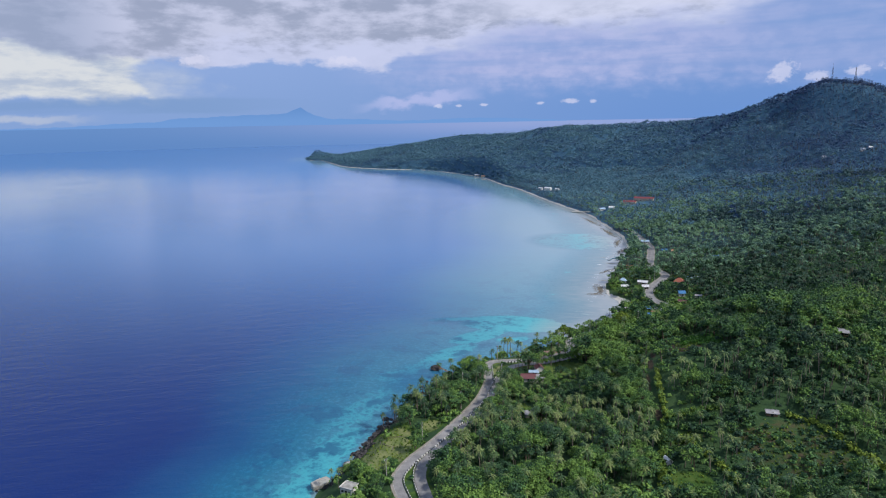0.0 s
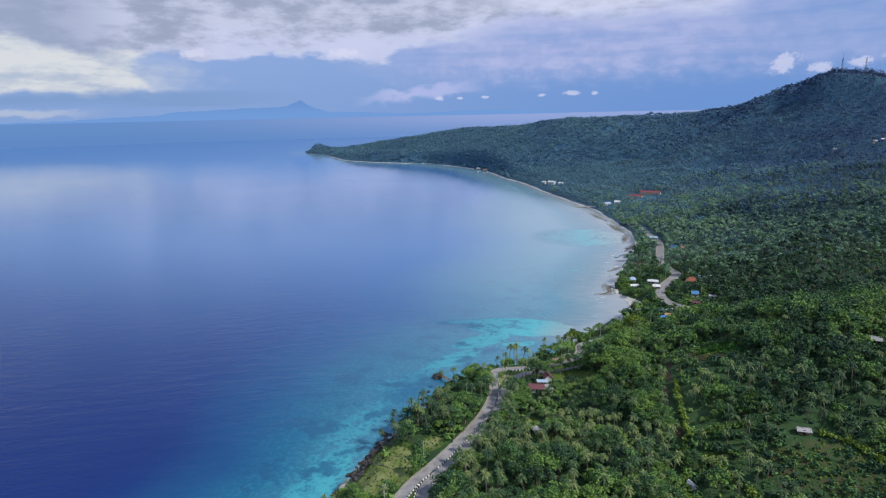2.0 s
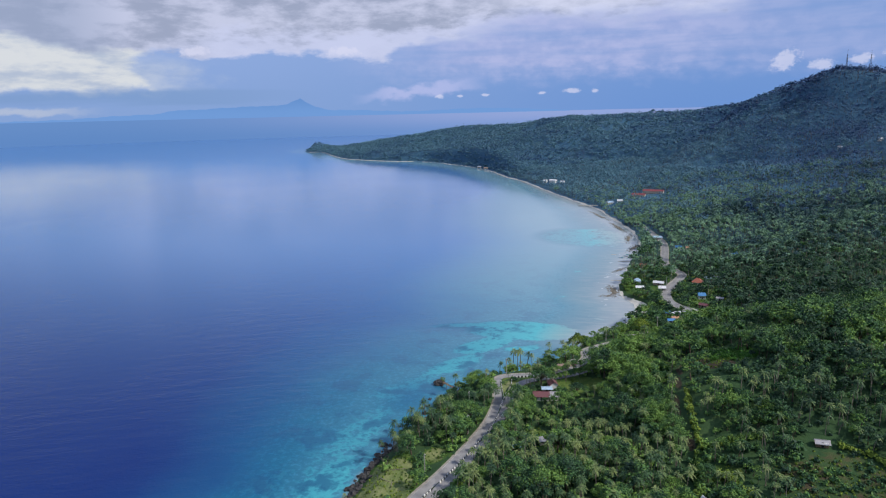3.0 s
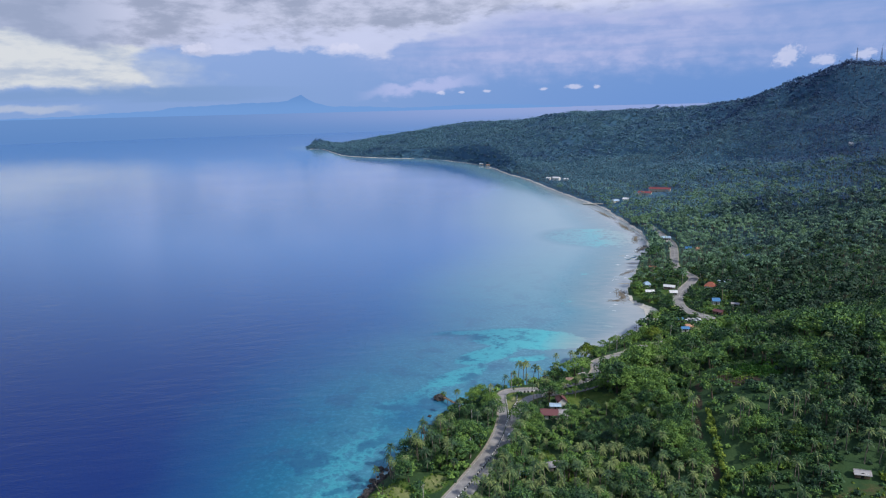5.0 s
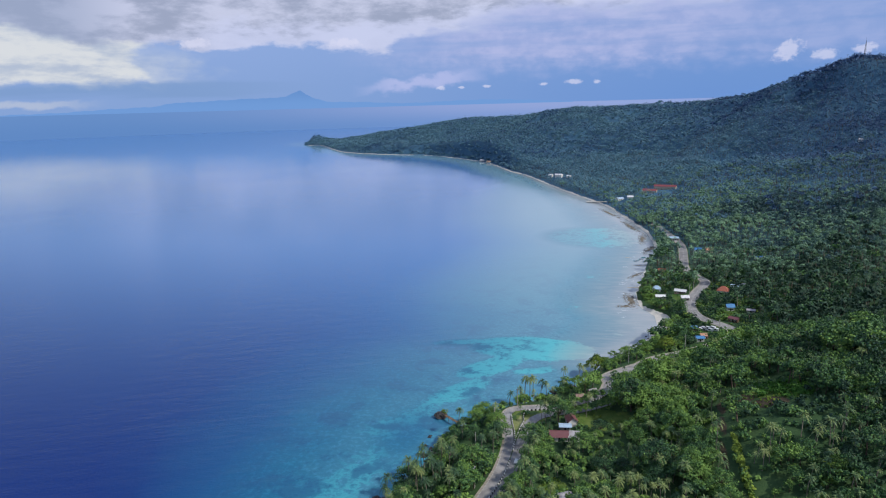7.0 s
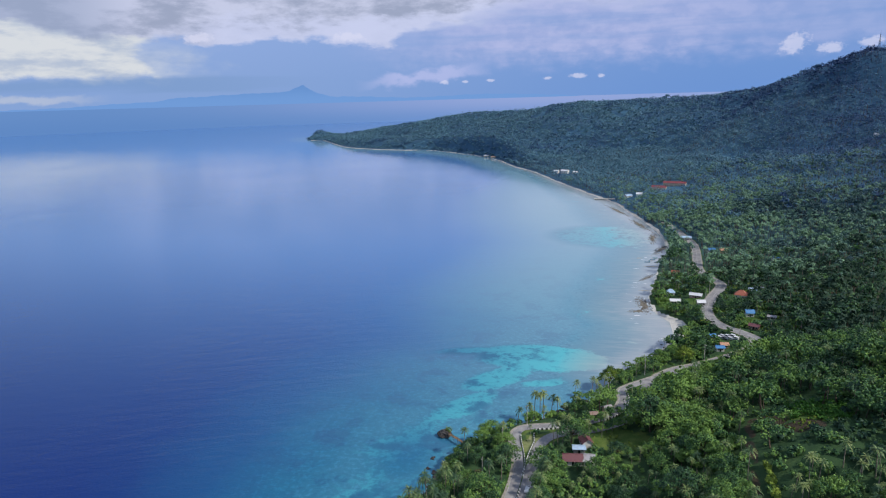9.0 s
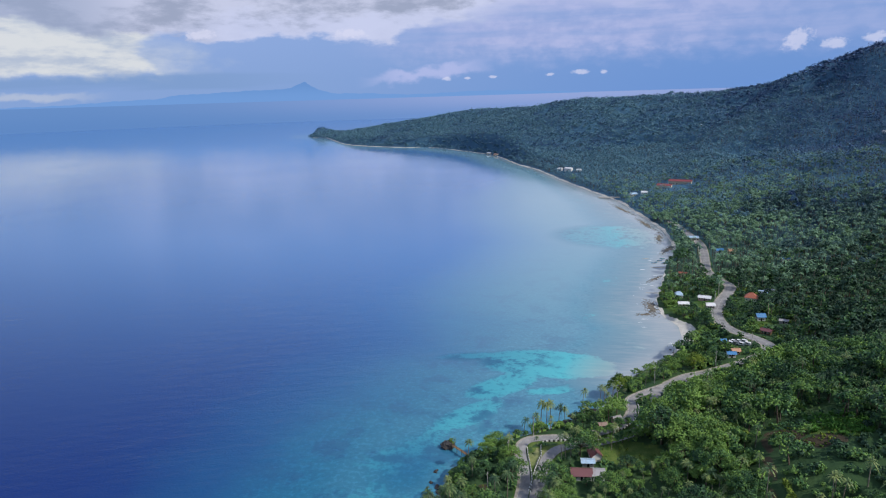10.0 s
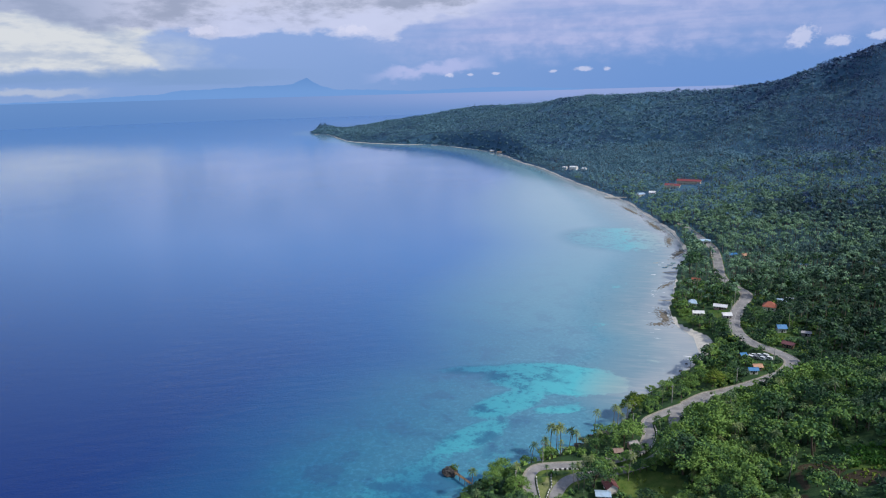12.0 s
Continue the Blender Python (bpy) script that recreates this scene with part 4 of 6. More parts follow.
def plant_far():
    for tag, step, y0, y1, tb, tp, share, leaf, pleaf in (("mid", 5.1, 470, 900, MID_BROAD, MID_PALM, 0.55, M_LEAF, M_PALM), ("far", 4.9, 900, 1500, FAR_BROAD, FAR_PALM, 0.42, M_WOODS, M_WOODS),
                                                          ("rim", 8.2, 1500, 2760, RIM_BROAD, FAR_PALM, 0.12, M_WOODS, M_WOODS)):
        x, y, d = scatter(step, y0, y1)
        keep = rng.random(len(x)) < 0.95
        keep &= wooded(x, y)
        if tag == "rim":
            keep &= y < np.interp(x, CREST_X, CREST_Y) + 70
        x, y, d = x[keep], y[keep], d[keep]
        isp = rng.random(len(x)) < share * (1 + rumple(x, y, 80, 0.4))
        z = land(x, y) - 0.2
        sc, tu = rng.uniform(0.62, 1.25, len(x)) * np.where(rng.random(len(x)) < 0.1, 1.3, 1.0), rng.uniform(0, 6.283, len(x))
        rd, _ = road_near(x, y)
        sc = sc * np.where(y < 600, 0.5 + 0.5 * ease(rd, 4, 28), 1.0) * (0.86 if tag != "mid" else np.where(isp, 0.84, 1.0))
        pk = rng.integers(0, 3, len(x))
        # farther trees take the bluer leaves whose colour stands in for haze
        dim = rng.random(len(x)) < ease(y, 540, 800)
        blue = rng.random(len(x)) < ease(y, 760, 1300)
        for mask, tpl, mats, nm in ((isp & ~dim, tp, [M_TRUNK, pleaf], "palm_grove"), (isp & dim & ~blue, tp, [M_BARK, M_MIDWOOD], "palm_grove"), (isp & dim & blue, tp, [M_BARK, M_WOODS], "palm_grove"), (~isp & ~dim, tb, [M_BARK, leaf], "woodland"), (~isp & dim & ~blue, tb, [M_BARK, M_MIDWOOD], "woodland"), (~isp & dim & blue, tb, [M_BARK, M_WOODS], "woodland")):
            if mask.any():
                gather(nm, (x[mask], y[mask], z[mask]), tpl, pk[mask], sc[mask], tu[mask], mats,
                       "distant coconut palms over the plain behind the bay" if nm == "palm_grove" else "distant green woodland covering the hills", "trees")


BUSHES = [(Pile(), bush(121 + k, (2.2, 1.6, 3.0)[k], (2.0, 1.5, 2.4)[k], (3, 2, 4)[k], 11, 0.8)) for k in range(3)]
TUFTS = [(Pile(), bush(141 + k, (0.5, 0.8)[k], (0.8, 0.6)[k], 1, 7, 0.55)) for k in range(2)]
for stem, _ in BUSHES + TUFTS:
    stem.put(*tube([(0, 0, -0.3), (0, 0, 0.3)], (0.06, 0.03), 3))


def plant_shrubs():
    x, y, d = scatter(3.6, 178, 600)
    rd, _ = road_near(x, y)
    grass, soil = open_ground(x, y)
    chance = np.where((grass > 0.6) | (soil > 0.6), 0.08, np.where((grass > 0.3) | scrub(x, y), 0.85, np.where(y < 400, 0.52, 0.2)))
    chance = np.where((y > 335) & (y < 362) & (grass > 0.4) & (x < 20), 0.0, chance)
    keep = ~in_yard(x, y, -1.5) & (rd > 1.2) & (rng.random(len(x)) < chance) & (beside(x, y, [TRAIL]) > 1.5)
    x, y = x[keep], y[keep]
    z = land(x, y)
    gather("undergrowth", (x, y, z), BUSHES, rng.integers(0, 3, len(x)), rng.uniform(0.55, 1.5, len(x)), rng.uniform(0, 6.283, len(x)), [M_BARK, M_LEAF],
           "low green undergrowth between the trees", "bushes")
    # garden shrubs and small trees between the houses of the village
    x, y, d = scatter(2.9, 428, 650)
    rd, _ = road_near(x, y)
    keep = (x < 125) & (rd > 1.6) & (d > np.where(y < 560, 9.0, 3.0)) & ~in_yard(x, y, -0.3) & (rng.random(len(x)) < 0.62)
    x, y = x[keep], y[keep]
    small = rng.random(len(x)) < 0.24
    for mask, tpl, lo, hi, leaf in ((small, CLOSE_BROAD, 0.38, 0.68, M_LEAF), (~small & (rng.random(len(x)) < 0.3), BUSHES, 0.8, 1.4, M_SHRUB), (~small, BUSHES, 0.7, 1.6, M_LEAF)):
        k = int(mask.sum())
        gather("undergrowth", (x[mask], y[mask], land(x[mask], y[mask])), tpl, rng.integers(0, len(tpl), k), rng.uniform(lo, hi, k), rng.uniform(0, 6.283, k), [M_BARK, leaf],
               "green garden shrubs and small trees between the houses", "bushes")
    # lime green thicket on the knoll
    x, y, d = scatter(1.7, 318, 372)
    keep = (np.hypot((x - 63) / 13, (y - 351) / 11) + 0.25 * rumple(x, y, 7, 0.5) < 1) & (np.hypot((x - 55) / 9, (y - 340) / 6) > 1) & (x > 55) & (rng.random(len(x)) < 0.8)
    x, y = x[keep], y[keep]
    gather("undergrowth", (x, y, land(x, y)), BUSHES, rng.integers(0, 3, len(x)), rng.uniform(0.4, 1.0, len(x)), rng.uniform(0, 6.283, len(x)), [M_BARK, M_LIME],
           "lime green thicket of low shrubs on a knoll", "bushes")
    # tufts and low weeds in the clearings
    x, y, d = scatter(1.7, 180, 420)
    grass, soil = open_ground(x, y)
    rd, _ = road_near(x, y)
    keep = (np.maximum(grass, soil) > 0.3) & (rd > 0.8) & (x < 140) & (rng.random(len(x)) < np.where((y > 335) & (x < 30), 0.18, 0.75)) & ~in_yard(x, y, -2)
    x, y = x[keep], y[keep]
    gather("tall_grass", (x, y, land(x, y) - 0.1), TUFTS, rng.integers(0, 2, len(x)), rng.uniform(0.5, 1.4, len(x)), rng.uniform(0, 6.283, len(x)), [M_BARK, M_SHRUB],
           "tufts of tall grass and weeds in the clearings", "grass")
    for line in HEDGES:
        q = glide([(*a, 0) for a in line], 1.3)
        x, y = q[:, 0] + rng.normal(scale=0.3, size=len(q)), q[:, 1]
        gather("hedge", (x, y, land(x, y)), BUSHES, rng.integers(0, 3, len(x)), rng.uniform(0.85, 1.35, len(x)), rng.uniform(0, 6.283, len(x)), [M_BARK, M_SHRUB],
               "yellow-green hedge along a field boundary", "hedge")


plant_near()
plant_far()
plant_shrubs()

# ---- the distance: self-lit backdrops with haze in their colour, open sea to the horizon and a volcano across the strait ----


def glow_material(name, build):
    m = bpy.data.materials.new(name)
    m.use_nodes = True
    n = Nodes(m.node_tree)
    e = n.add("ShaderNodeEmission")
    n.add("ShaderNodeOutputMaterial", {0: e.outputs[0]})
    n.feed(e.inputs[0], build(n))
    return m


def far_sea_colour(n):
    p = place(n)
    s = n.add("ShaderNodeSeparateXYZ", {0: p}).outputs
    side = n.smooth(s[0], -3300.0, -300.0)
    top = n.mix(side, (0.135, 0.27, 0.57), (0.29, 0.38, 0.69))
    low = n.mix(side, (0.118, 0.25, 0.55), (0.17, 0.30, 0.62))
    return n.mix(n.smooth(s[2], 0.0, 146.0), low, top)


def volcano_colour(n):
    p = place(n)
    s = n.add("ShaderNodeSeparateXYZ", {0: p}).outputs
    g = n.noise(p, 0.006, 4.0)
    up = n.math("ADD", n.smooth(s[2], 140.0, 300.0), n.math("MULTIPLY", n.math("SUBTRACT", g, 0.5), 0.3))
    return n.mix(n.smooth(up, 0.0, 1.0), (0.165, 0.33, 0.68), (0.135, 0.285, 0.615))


def arc(name, radius, a0, a1, foot, top, material, steps=120):
    bm = bmesh.new()
    rows = []
    for i in range(steps + 1):
        a = radians(a0 + (a1 - a0) * i / steps)
        x, y = radius * math.sin(a), radius * math.cos(a)
        rows.append((bm.verts.new((x, y, foot)), bm.verts.new((x, y, (foot + top(a0 + (a1 - a0) * i / steps)) / 2)), bm.verts.new((x, y, top(a0 + (a1 - a0) * i / steps)))))
    for p, q in zip(rows, rows[1:]):
        bm.faces.new((p[0], q[0], q[1], p[1]))
        bm.faces.new((p[1], q[1], q[2], p[2]))
    me = bpy.data.meshes.new(name)
    bm.to_mesh(me)
    bm.free()
    me.materials.append(material)
    return new(name, me)


def skyline(a):
    """Height of the backdrop island over its bearing, shaped to fit the camera's view."""
    u = lambda c, w: math.exp(-((a - c) / w) ** 2)
    cone = 48 * max(0.0, 1 - abs(a + 25.25) / 2.7) ** 1.35 + 24 * max(0.0, 1 - abs(a + 25.3) / 1.1)
    cone += 12 * max(0.0, 1 - abs(a + 35.2) / 1.3) ** 0.8 + 74 * u(-28.2, 4.2) + 44 * u(-33.5, 3.4) + 30 * u(-39, 4) + 10 * u(-46, 4) + 34 * u(-21, 4) + 34 * u(-10, 7)
    wob = 1.6 * math.sin(a * 3.1) + 1.0 * math.sin(a * 7.7 + 1)
    return 146 + max(0.0, cone - 4 + wob)


# glowing walls, sized so their tops meet the horizon seen from the camera
tagged(arc("backdrop", 4750, -62, 30, -6, lambda a: 146.0, glow_material("far_sea", far_sea_colour)), "glowing backdrop of pale open sea with painted haze at the horizon", "sea horizon", kind="structure")
tagged(arc("backdrop", 4740, -52, -2, 144, skyline, glow_material("far_island", volcano_colour), 400), "glowing backdrop of a hazy blue volcano island across the strait", "mountain", kind="structure")

# ---- buildings, boats, rocks and roadside things ----


def piece(name, bm, material, parent=None, label=""):
    """Links a bmesh as one mesh object under a thing."""
    me = bpy.data.meshes.new(name)
    bm.normal_update()
    bm.to_mesh(me)
    bm.free()
    me.materials.append(material)
    ob = new(name, me)
    ob.parent = parent
    return tagged(ob, label)


def box(bm, x0, x1, y0, y1, z0, z1, bevel=0.0):
    r = bmesh.ops.create_cube(bm, size=1.0)
    for v in r["verts"]:
        v.co = Vector(((x0 + x1) / 2 + v.co.x * (x1 - x0), (y0 + y1) / 2 + v.co.y * (y1 - y0), (z0 + z1) / 2 + v.co.z * (z1 - z0)))
    if bevel:
        es = list({e for v in r["verts"] for e in v.link_edges})
        bmesh.ops.bevel(bm, geom=es, offset=bevel, segments=1, affect="EDGES")
    return bm


def boxed(*a, **k):
    return box(bmesh.new(), *a, **k)


def painted(name, rgb, rough=0.6, wear=0.6):
    return mottled(name, tuple(c * wear for c in rgb), rgb, 0.7, rough, 0.3, 0.1)


def tin(name, rgb, rust=(0.16, 0.08, 0.05), amount=0.35):
    """Ribbed roof sheet with streaks of rust."""
    def build(n, b):
        p = n.add("ShaderNodeTexCoord").outputs["Object"]
        s = n.add("ShaderNodeSeparateXYZ", {0: p}).outputs
        rib = n.math("SINE", n.math("MULTIPLY", s[0], 20.0))
        blot = n.noise(p, 0.8, 5.0)
        col = n.mix(n.math("MULTIPLY", n.smooth(blot, 0.48, 0.7), amount), rgb, rust)
        col = n.mix(n.math("MULTIPLY", n.smooth(n.noise(p, 3.0, 3.0), 0.4, 0.7), 0.3), col, n.mix(1.0, col, (0.7, 0.7, 0.7), "MULTIPLY"))
        n.feed(b.inputs["Base Color"], col)
        bumped(n, b, rib, 0.4, 0.03)
    return surface(name, build, 0.45, 0.4)


ROOFS = {"red": tin("red_sheet", (0.24, 0.060, 0.065)), "maroon": tin("maroon_sheet", (0.155, 0.058, 0.066)), "grey": tin("grey_sheet", (0.34, 0.33, 0.35)), "white": tin("white_sheet", (0.70, 0.70, 0.72), amount=0.15),
         "orange": tin("orange_tile", (0.36, 0.115, 0.07), amount=0.2), "blue": tin("blue_sheet", (0.055, 0.21, 0.44), amount=0.15), "pale": tin("pale_blue_sheet", (0.38, 0.52, 0.68), amount=0.2),
         "rust": tin("rusty_sheet", (0.28, 0.20, 0.17), amount=0.7), "peach": tin("peach_sheet", (0.50, 0.27, 0.17), amount=0.3)}
WALLS = {"white": painted("white_wall", (0.72, 0.70, 0.66), 0.8, 0.75), "cream": painted("cream_wall", (0.58, 0.50, 0.38), 0.8, 0.75), "block": painted("block_wall", (0.36, 0.34, 0.32), 0.9, 0.7),
         "wood": painted("plank_wall", (0.20, 0.13, 0.08), 0.8), "pink": painted("pink_wall", (0.50, 0.30, 0.27), 0.8, 0.75)}
M_DARK = painted("dark_opening", (0.03, 0.032, 0.035), 0.25)
M_CONCRETE = mottled("weathered_concrete", (0.24, 0.23, 0.21), (0.46, 0.45, 0.42), 0.8, 0.9, 0.2, 0.3)
M_ROCK = mottled("dark_limestone", (0.020, 0.019, 0.021), (0.085, 0.08, 0.078), 0.7, 0.9, 0.25, 0.8)
M_WHITE = painted("white_paint", (0.78, 0.77, 0.74), 0.6, 0.8)
M_BLACK = painted("black_paint", (0.028, 0.028, 0.03), 0.6, 0.8)
M_STEEL = mottled("galvanised_steel", (0.06, 0.07, 0.09), (0.11, 0.12, 0.15), 0.5, 0.6, 0.4, 0.1)
M_GLASS = mottled("window_glass", (0.02, 0.025, 0.03), (0.04, 0.05, 0.06), 1.0, 0.08, 0.5, 0.0)
M_RUBBER = painted("tyre_rubber", (0.02, 0.02, 0.02), 0.8)


def house(x, y, turn, length, depth, eaves, roof, wall, label, rise=1.3, hip=False, openings=3, group="", kind="house"):
    """Walls with gables, an overhanging roof of two or four slopes, a door and windows."""
    root = new(kind)
    root.matrix_basis = pose(x, y, land_at(x, y) - 0.15, 0, 0, turn)
    a, b = length / 2, depth / 2
    bm = bmesh.new()
    ring = [bm.verts.new(p) for p in ((-a, -b, 0), (a, -b, 0), (a, b, 0), (-a, b, 0))]
    up = [bm.verts.new((v.co.x, v.co.y, eaves)) for v in ring]
    for i in range(4):
        bm.faces.new((ring[i], ring[(i + 1) % 4], up[(i + 1) % 4], up[i]))
    if not hip:
        for s, (i, j) in ((-1, (3, 0)), (1, (1, 2))):
            bm.faces.new((up[i], up[j], bm.verts.new((s * a, 0, eaves + rise * 0.97))))
    bm.faces.new(up)
    piece("wall", bm, WALLS[wall], root)
    o, t = 0.55, 0.12
    bm = bmesh.new()
    r = a - b * 0.8 if hip else a + o
    r = max(r, 0.3)
    low, drop = -(o * rise / b), a + o
    quad = lambda *p: bm.faces.new([bm.verts.new(q) for q in p])
    for s in (-1, 1):
        e0, e1, k1, k0 = (-drop, s * (b + o), eaves + low), (drop, s * (b + o), eaves + low), (r, 0, eaves + rise), (-r, 0, eaves + rise)
        quad(e0, e1, k1, k0)
        quad(*[(q[0], q[1], q[2] + t) for q in (k0, k1, e1, e0)])
        quad(e0, e1, (e1[0], e1[1], e1[2] + t), (e0[0], e0[1], e0[2] + t))
    for s in (-1, 1):
        c0, c1, k = (s * drop, -(b + o), eaves + low), (s * drop, b + o, eaves + low), (s * r, 0, eaves + rise)
        if hip:
            quad(*[(q[0], q[1], q[2] + t) for q in (c0, c1, k)])
            quad(c0, c1, (c1[0], c1[1], c1[2] + t), (c0[0], c0[1], c0[2] + t))
        else:
            for c in (c0, c1):
                quad(c, k, (k[0], k[1], k[2] + t), (c[0], c[1], c[2] + t))
    piece("roof", bm, ROOFS[roof], root, f"{roof} sheet roof")
    piece("ridge_cap", boxed(-r, r, -0.15, 0.15, eaves + rise + t - 0.05, eaves + rise + t + 0.06), ROOFS[roof], root)
    piece("door", boxed(-0.45, 0.45, -b - 0.05, -b + 0.05, 0.1, 2.1), M_DARK, root)
    for k in range(openings):
        u = -a + length * (k + 0.5) / openings
        if abs(u) < 0.9:
            u += 1.3
        for s in (-1, 1):
            w = piece("window", boxed(u - 0.6, u + 0.6, s * b - 0.06, s * b + 0.06, 1.0, 1.95), M_WHITE, root)
            piece("pane", boxed(u - 0.5, u + 0.5, s * b - 0.08, s * b + 0.08, 1.08, 1.87), M_GLASS, w)
    return tagged(root, label, "house" if kind == "house" else kind.replace("_", " "), group)


V = "village houses"
house(-26.5, 336.5, 8, 7.4, 5.0, 2.5, "maroon", "white", "low house with a faded maroon sheet roof", 1.5)
house(-20.2, 337.5, 8, 4.2, 5.2, 2.5, "grey", "white", "low annex with a weathered grey sheet roof", 1.3, openings=2)
house(-21.5, 350, -70, 4.6, 4.0, 2.7, "maroon", "white", "small white house with a dark red roof beside a meadow", 1.5, openings=2)
house(-24.2, 345, 8, 4.6, 3.0, 2.2, "pale", "block", "lean-to with a pale blue sheet roof", 0.5, openings=1, kind="shed")
house(-12.5, 378.5, 35, 3.4, 2.8, 2.4, "grey", "pink", "roadside stall with a pale grey sheet roof", 0.8, openings=1, kind="kiosk")
house(-18.5, 373, 20, 3.0, 2.4, 2.1, "rust", "wood", "broken shed with a rusty red roof by the road", 0.6, openings=1, kind="shed")
house(37.5, 566, 4, 6.7, 3.2, 2.6, "white", "cream", "long shed with a white sheet roof", 1.0, group=V)
house(53.0, 577, -14, 8.0, 3.2, 2.6, "white", "pink", "long low building with a white sheet roof", 1.1, openings=5, group=V)
house(53.5, 556, 5, 5.0, 3.9, 2.6, "white", "block", "white roofed workshop beside the road", 1.2, group=V)
house(36.5, 587, 0, 5.5, 4.4, 3.0, "pale", "white", "small house with a pale hipped roof", 1.8, hip=True, openings=2, group=V)
house(84, 579, -18, 7.6, 6.6, 3.2, "orange", "white", "white house with an orange hipped roof", 2.6, hip=True, group=V)
house(80, 533, 6, 4.7, 4.0, 3.2, "blue", "white", "white house with a bright blue roof", 1.5, openings=2, group=V)
house(95, 594, -10, 5.0, 3.5, 2.8, "pale", "white", "small house with a pale blue roof among the trees", 1.0, openings=2, group=V)
house(101, 598, -20, 4.2, 3.5, 2.8, "white", "block", "small house with a white roof among the trees", 1.0, openings=2, group=V)
house(46, 643, -12, 5.9, 4.8, 3.0, "orange", "pink", "house with an orange roof above the beach", 1.6, group=V)
house(86, 718, -8, 5.5, 4.4, 3.0, "blue", "white", "house with a blue roof beside the road", 1.4, group=V)
house(96, 716, 10, 5.9, 4.4, 3.0, "peach", "cream", "house with a peach roof under palms", 1.4, openings=2, group=V)
house(69, 768, 5, 10.1, 6.2, 3.2, "pale", "white", "wide pale roofed hall at the end of the road", 1.0, openings=5, group=V)
house(134, 692, 15, 5.0, 4.0, 3.0, "blue", "white", "blue roofed house among coconut palms", 1.3, openings=2, group=V)
house(77, 505, -30, 5.5, 3.5, 2.6, "maroon", "wood", "dark red shed on the slope over the road", 0.9, openings=2, group=V)
house(92, 527, -10, 4.6, 2.3, 2.4, "grey", "block", "grey roofed open shed on the grass", 0.6, openings=1, group=V)
house(50, 463.5, 10, 4.2, 2.8, 2.4, "blue", "white", "market stall with a blue roof", 0.8, openings=2, group=V, kind="stall")
house(53, 468, 10, 4.0, 2.8, 2.6, "peach", "wood", "market stall with a peach roof", 0.9, openings=2, group=V, kind="stall")
house(50.5, 490, 20, 3.0, 2.8, 2.6, "blue", "wood", "small stall under a blue sheet roof", 0.8, openings=1, group=V, kind="stall")
house(70, 1081, -18, 20, 8, 4.6, "red", "cream", "long school building with a red roof", 2.2, openings=8)
house(90, 1105, -18, 23, 8, 5.5, "red", "cream", "long school building with a red roof", 2.2, openings=8)
house(103, 1090, -18, 11, 7, 4.6, "red", "cream", "school wing with a red roof", 2.0, openings=5)
house(25, 1047, 30, 10, 7, 3.2, "pale", "white", "pale house near the shore", 1.6)
house(40, 1040, -10, 8, 6, 3.2, "white", "white", "white roofed house near the shore", 1.6)
house(-79, 1334, -25, 14, 8, 6, "white", "white", "white two-storey building by the beach", 1.6, openings=6)
house(-96, 1352, -25, 8, 7, 5, "white", "white", "white building by the beach", 1.6)
house(-60, 1322, -25, 8, 6, 4, "white", "white", "white roofed building by the beach", 1.6)
house(-275, 1698, -35, 12, 8, 4, "peach", "cream", "house behind the far beach", 1.6)
house(-299, 1735, -35, 12, 8, 4, "white", "cream", "pale roofed house behind the far beach", 1.6)
for hx, hy, hl in ((453, 1214, 9), (466, 1218, 7), (398, 1222, 8), (395, 1076, 9), (407, 1080, 7)):
    house(hx, hy, 15, hl * 0.75, 4.5, 4.0, "white", "white", "white house on the wooded hillside", 2.0, openings=4, group="hillside houses")
house(84, 283.5, -4, 4.4, 2.2, 1.8, "grey", "wood", "farm shelter with a grey tin roof", 0.8, openings=1, kind="shed")
house(37.6, 250.5, -62, 2.6, 2.2, 1.9, "white", "white", "tiny white hut by a hedge", 0.9, openings=1, kind="hut")
house(134, 354, -16, 5.5, 3.6, 2.5, "grey", "wood", "long shed with a patched grey roof", 1.2, kind="shed")
house(-22, 291, 30, 4.4, 3.6, 2.3, "grey", "block", "small grey roofed hut in a palm clearing", 0.8, openings=1, kind="hut")
house(-33, 283, 20, 2.4, 2.0, 2.0, "blue", "wood", "tiny stall with a blue tarp roof under palms", 0.4, openings=1, kind="stall")


def coast_hut():
    root = new("bunker_hut")
    root.matrix_basis = pose(-84.5, 212.5, land_at(-84.5, 212.5) - 0.2, 0, 0, -12)
    piece("wall", boxed(-2.6, 2.6, -2.2, 2.2, 0, 2.8, 0.05), WALLS["white"], root)
    piece("roof", boxed(-2.9, 2.9, -2.5, 2.5, 2.8, 3.02, 0.04), M_CONCRETE, root, "flat concrete roof slab")
    for x0, x1, y0, y1 in ((-2.9, 2.9, -2.5, -2.3), (-2.9, 2.9, 2.3, 2.5), (-2.9, -2.7, -2.3, 2.3), (2.7, 2.9, -2.3, 2.3)):
        piece("parapet", boxed(x0, x1, y0, y1, 3.02, 3.35), WALLS["white"], root)
    piece("door", boxed(-0.5, 0.5, -2.26, -2.16, 0.1, 2.1), M_DARK, root)
    for s in (-1, 1):
        piece("window", boxed(s * 1.6 - 0.5, s * 1.6 + 0.5, -2.26, -2.16, 1.1, 2.0), M_GLASS, root)
    tagged(root, "square white concrete hut with a flat roof on the cliff", "hut")


coast_hut()


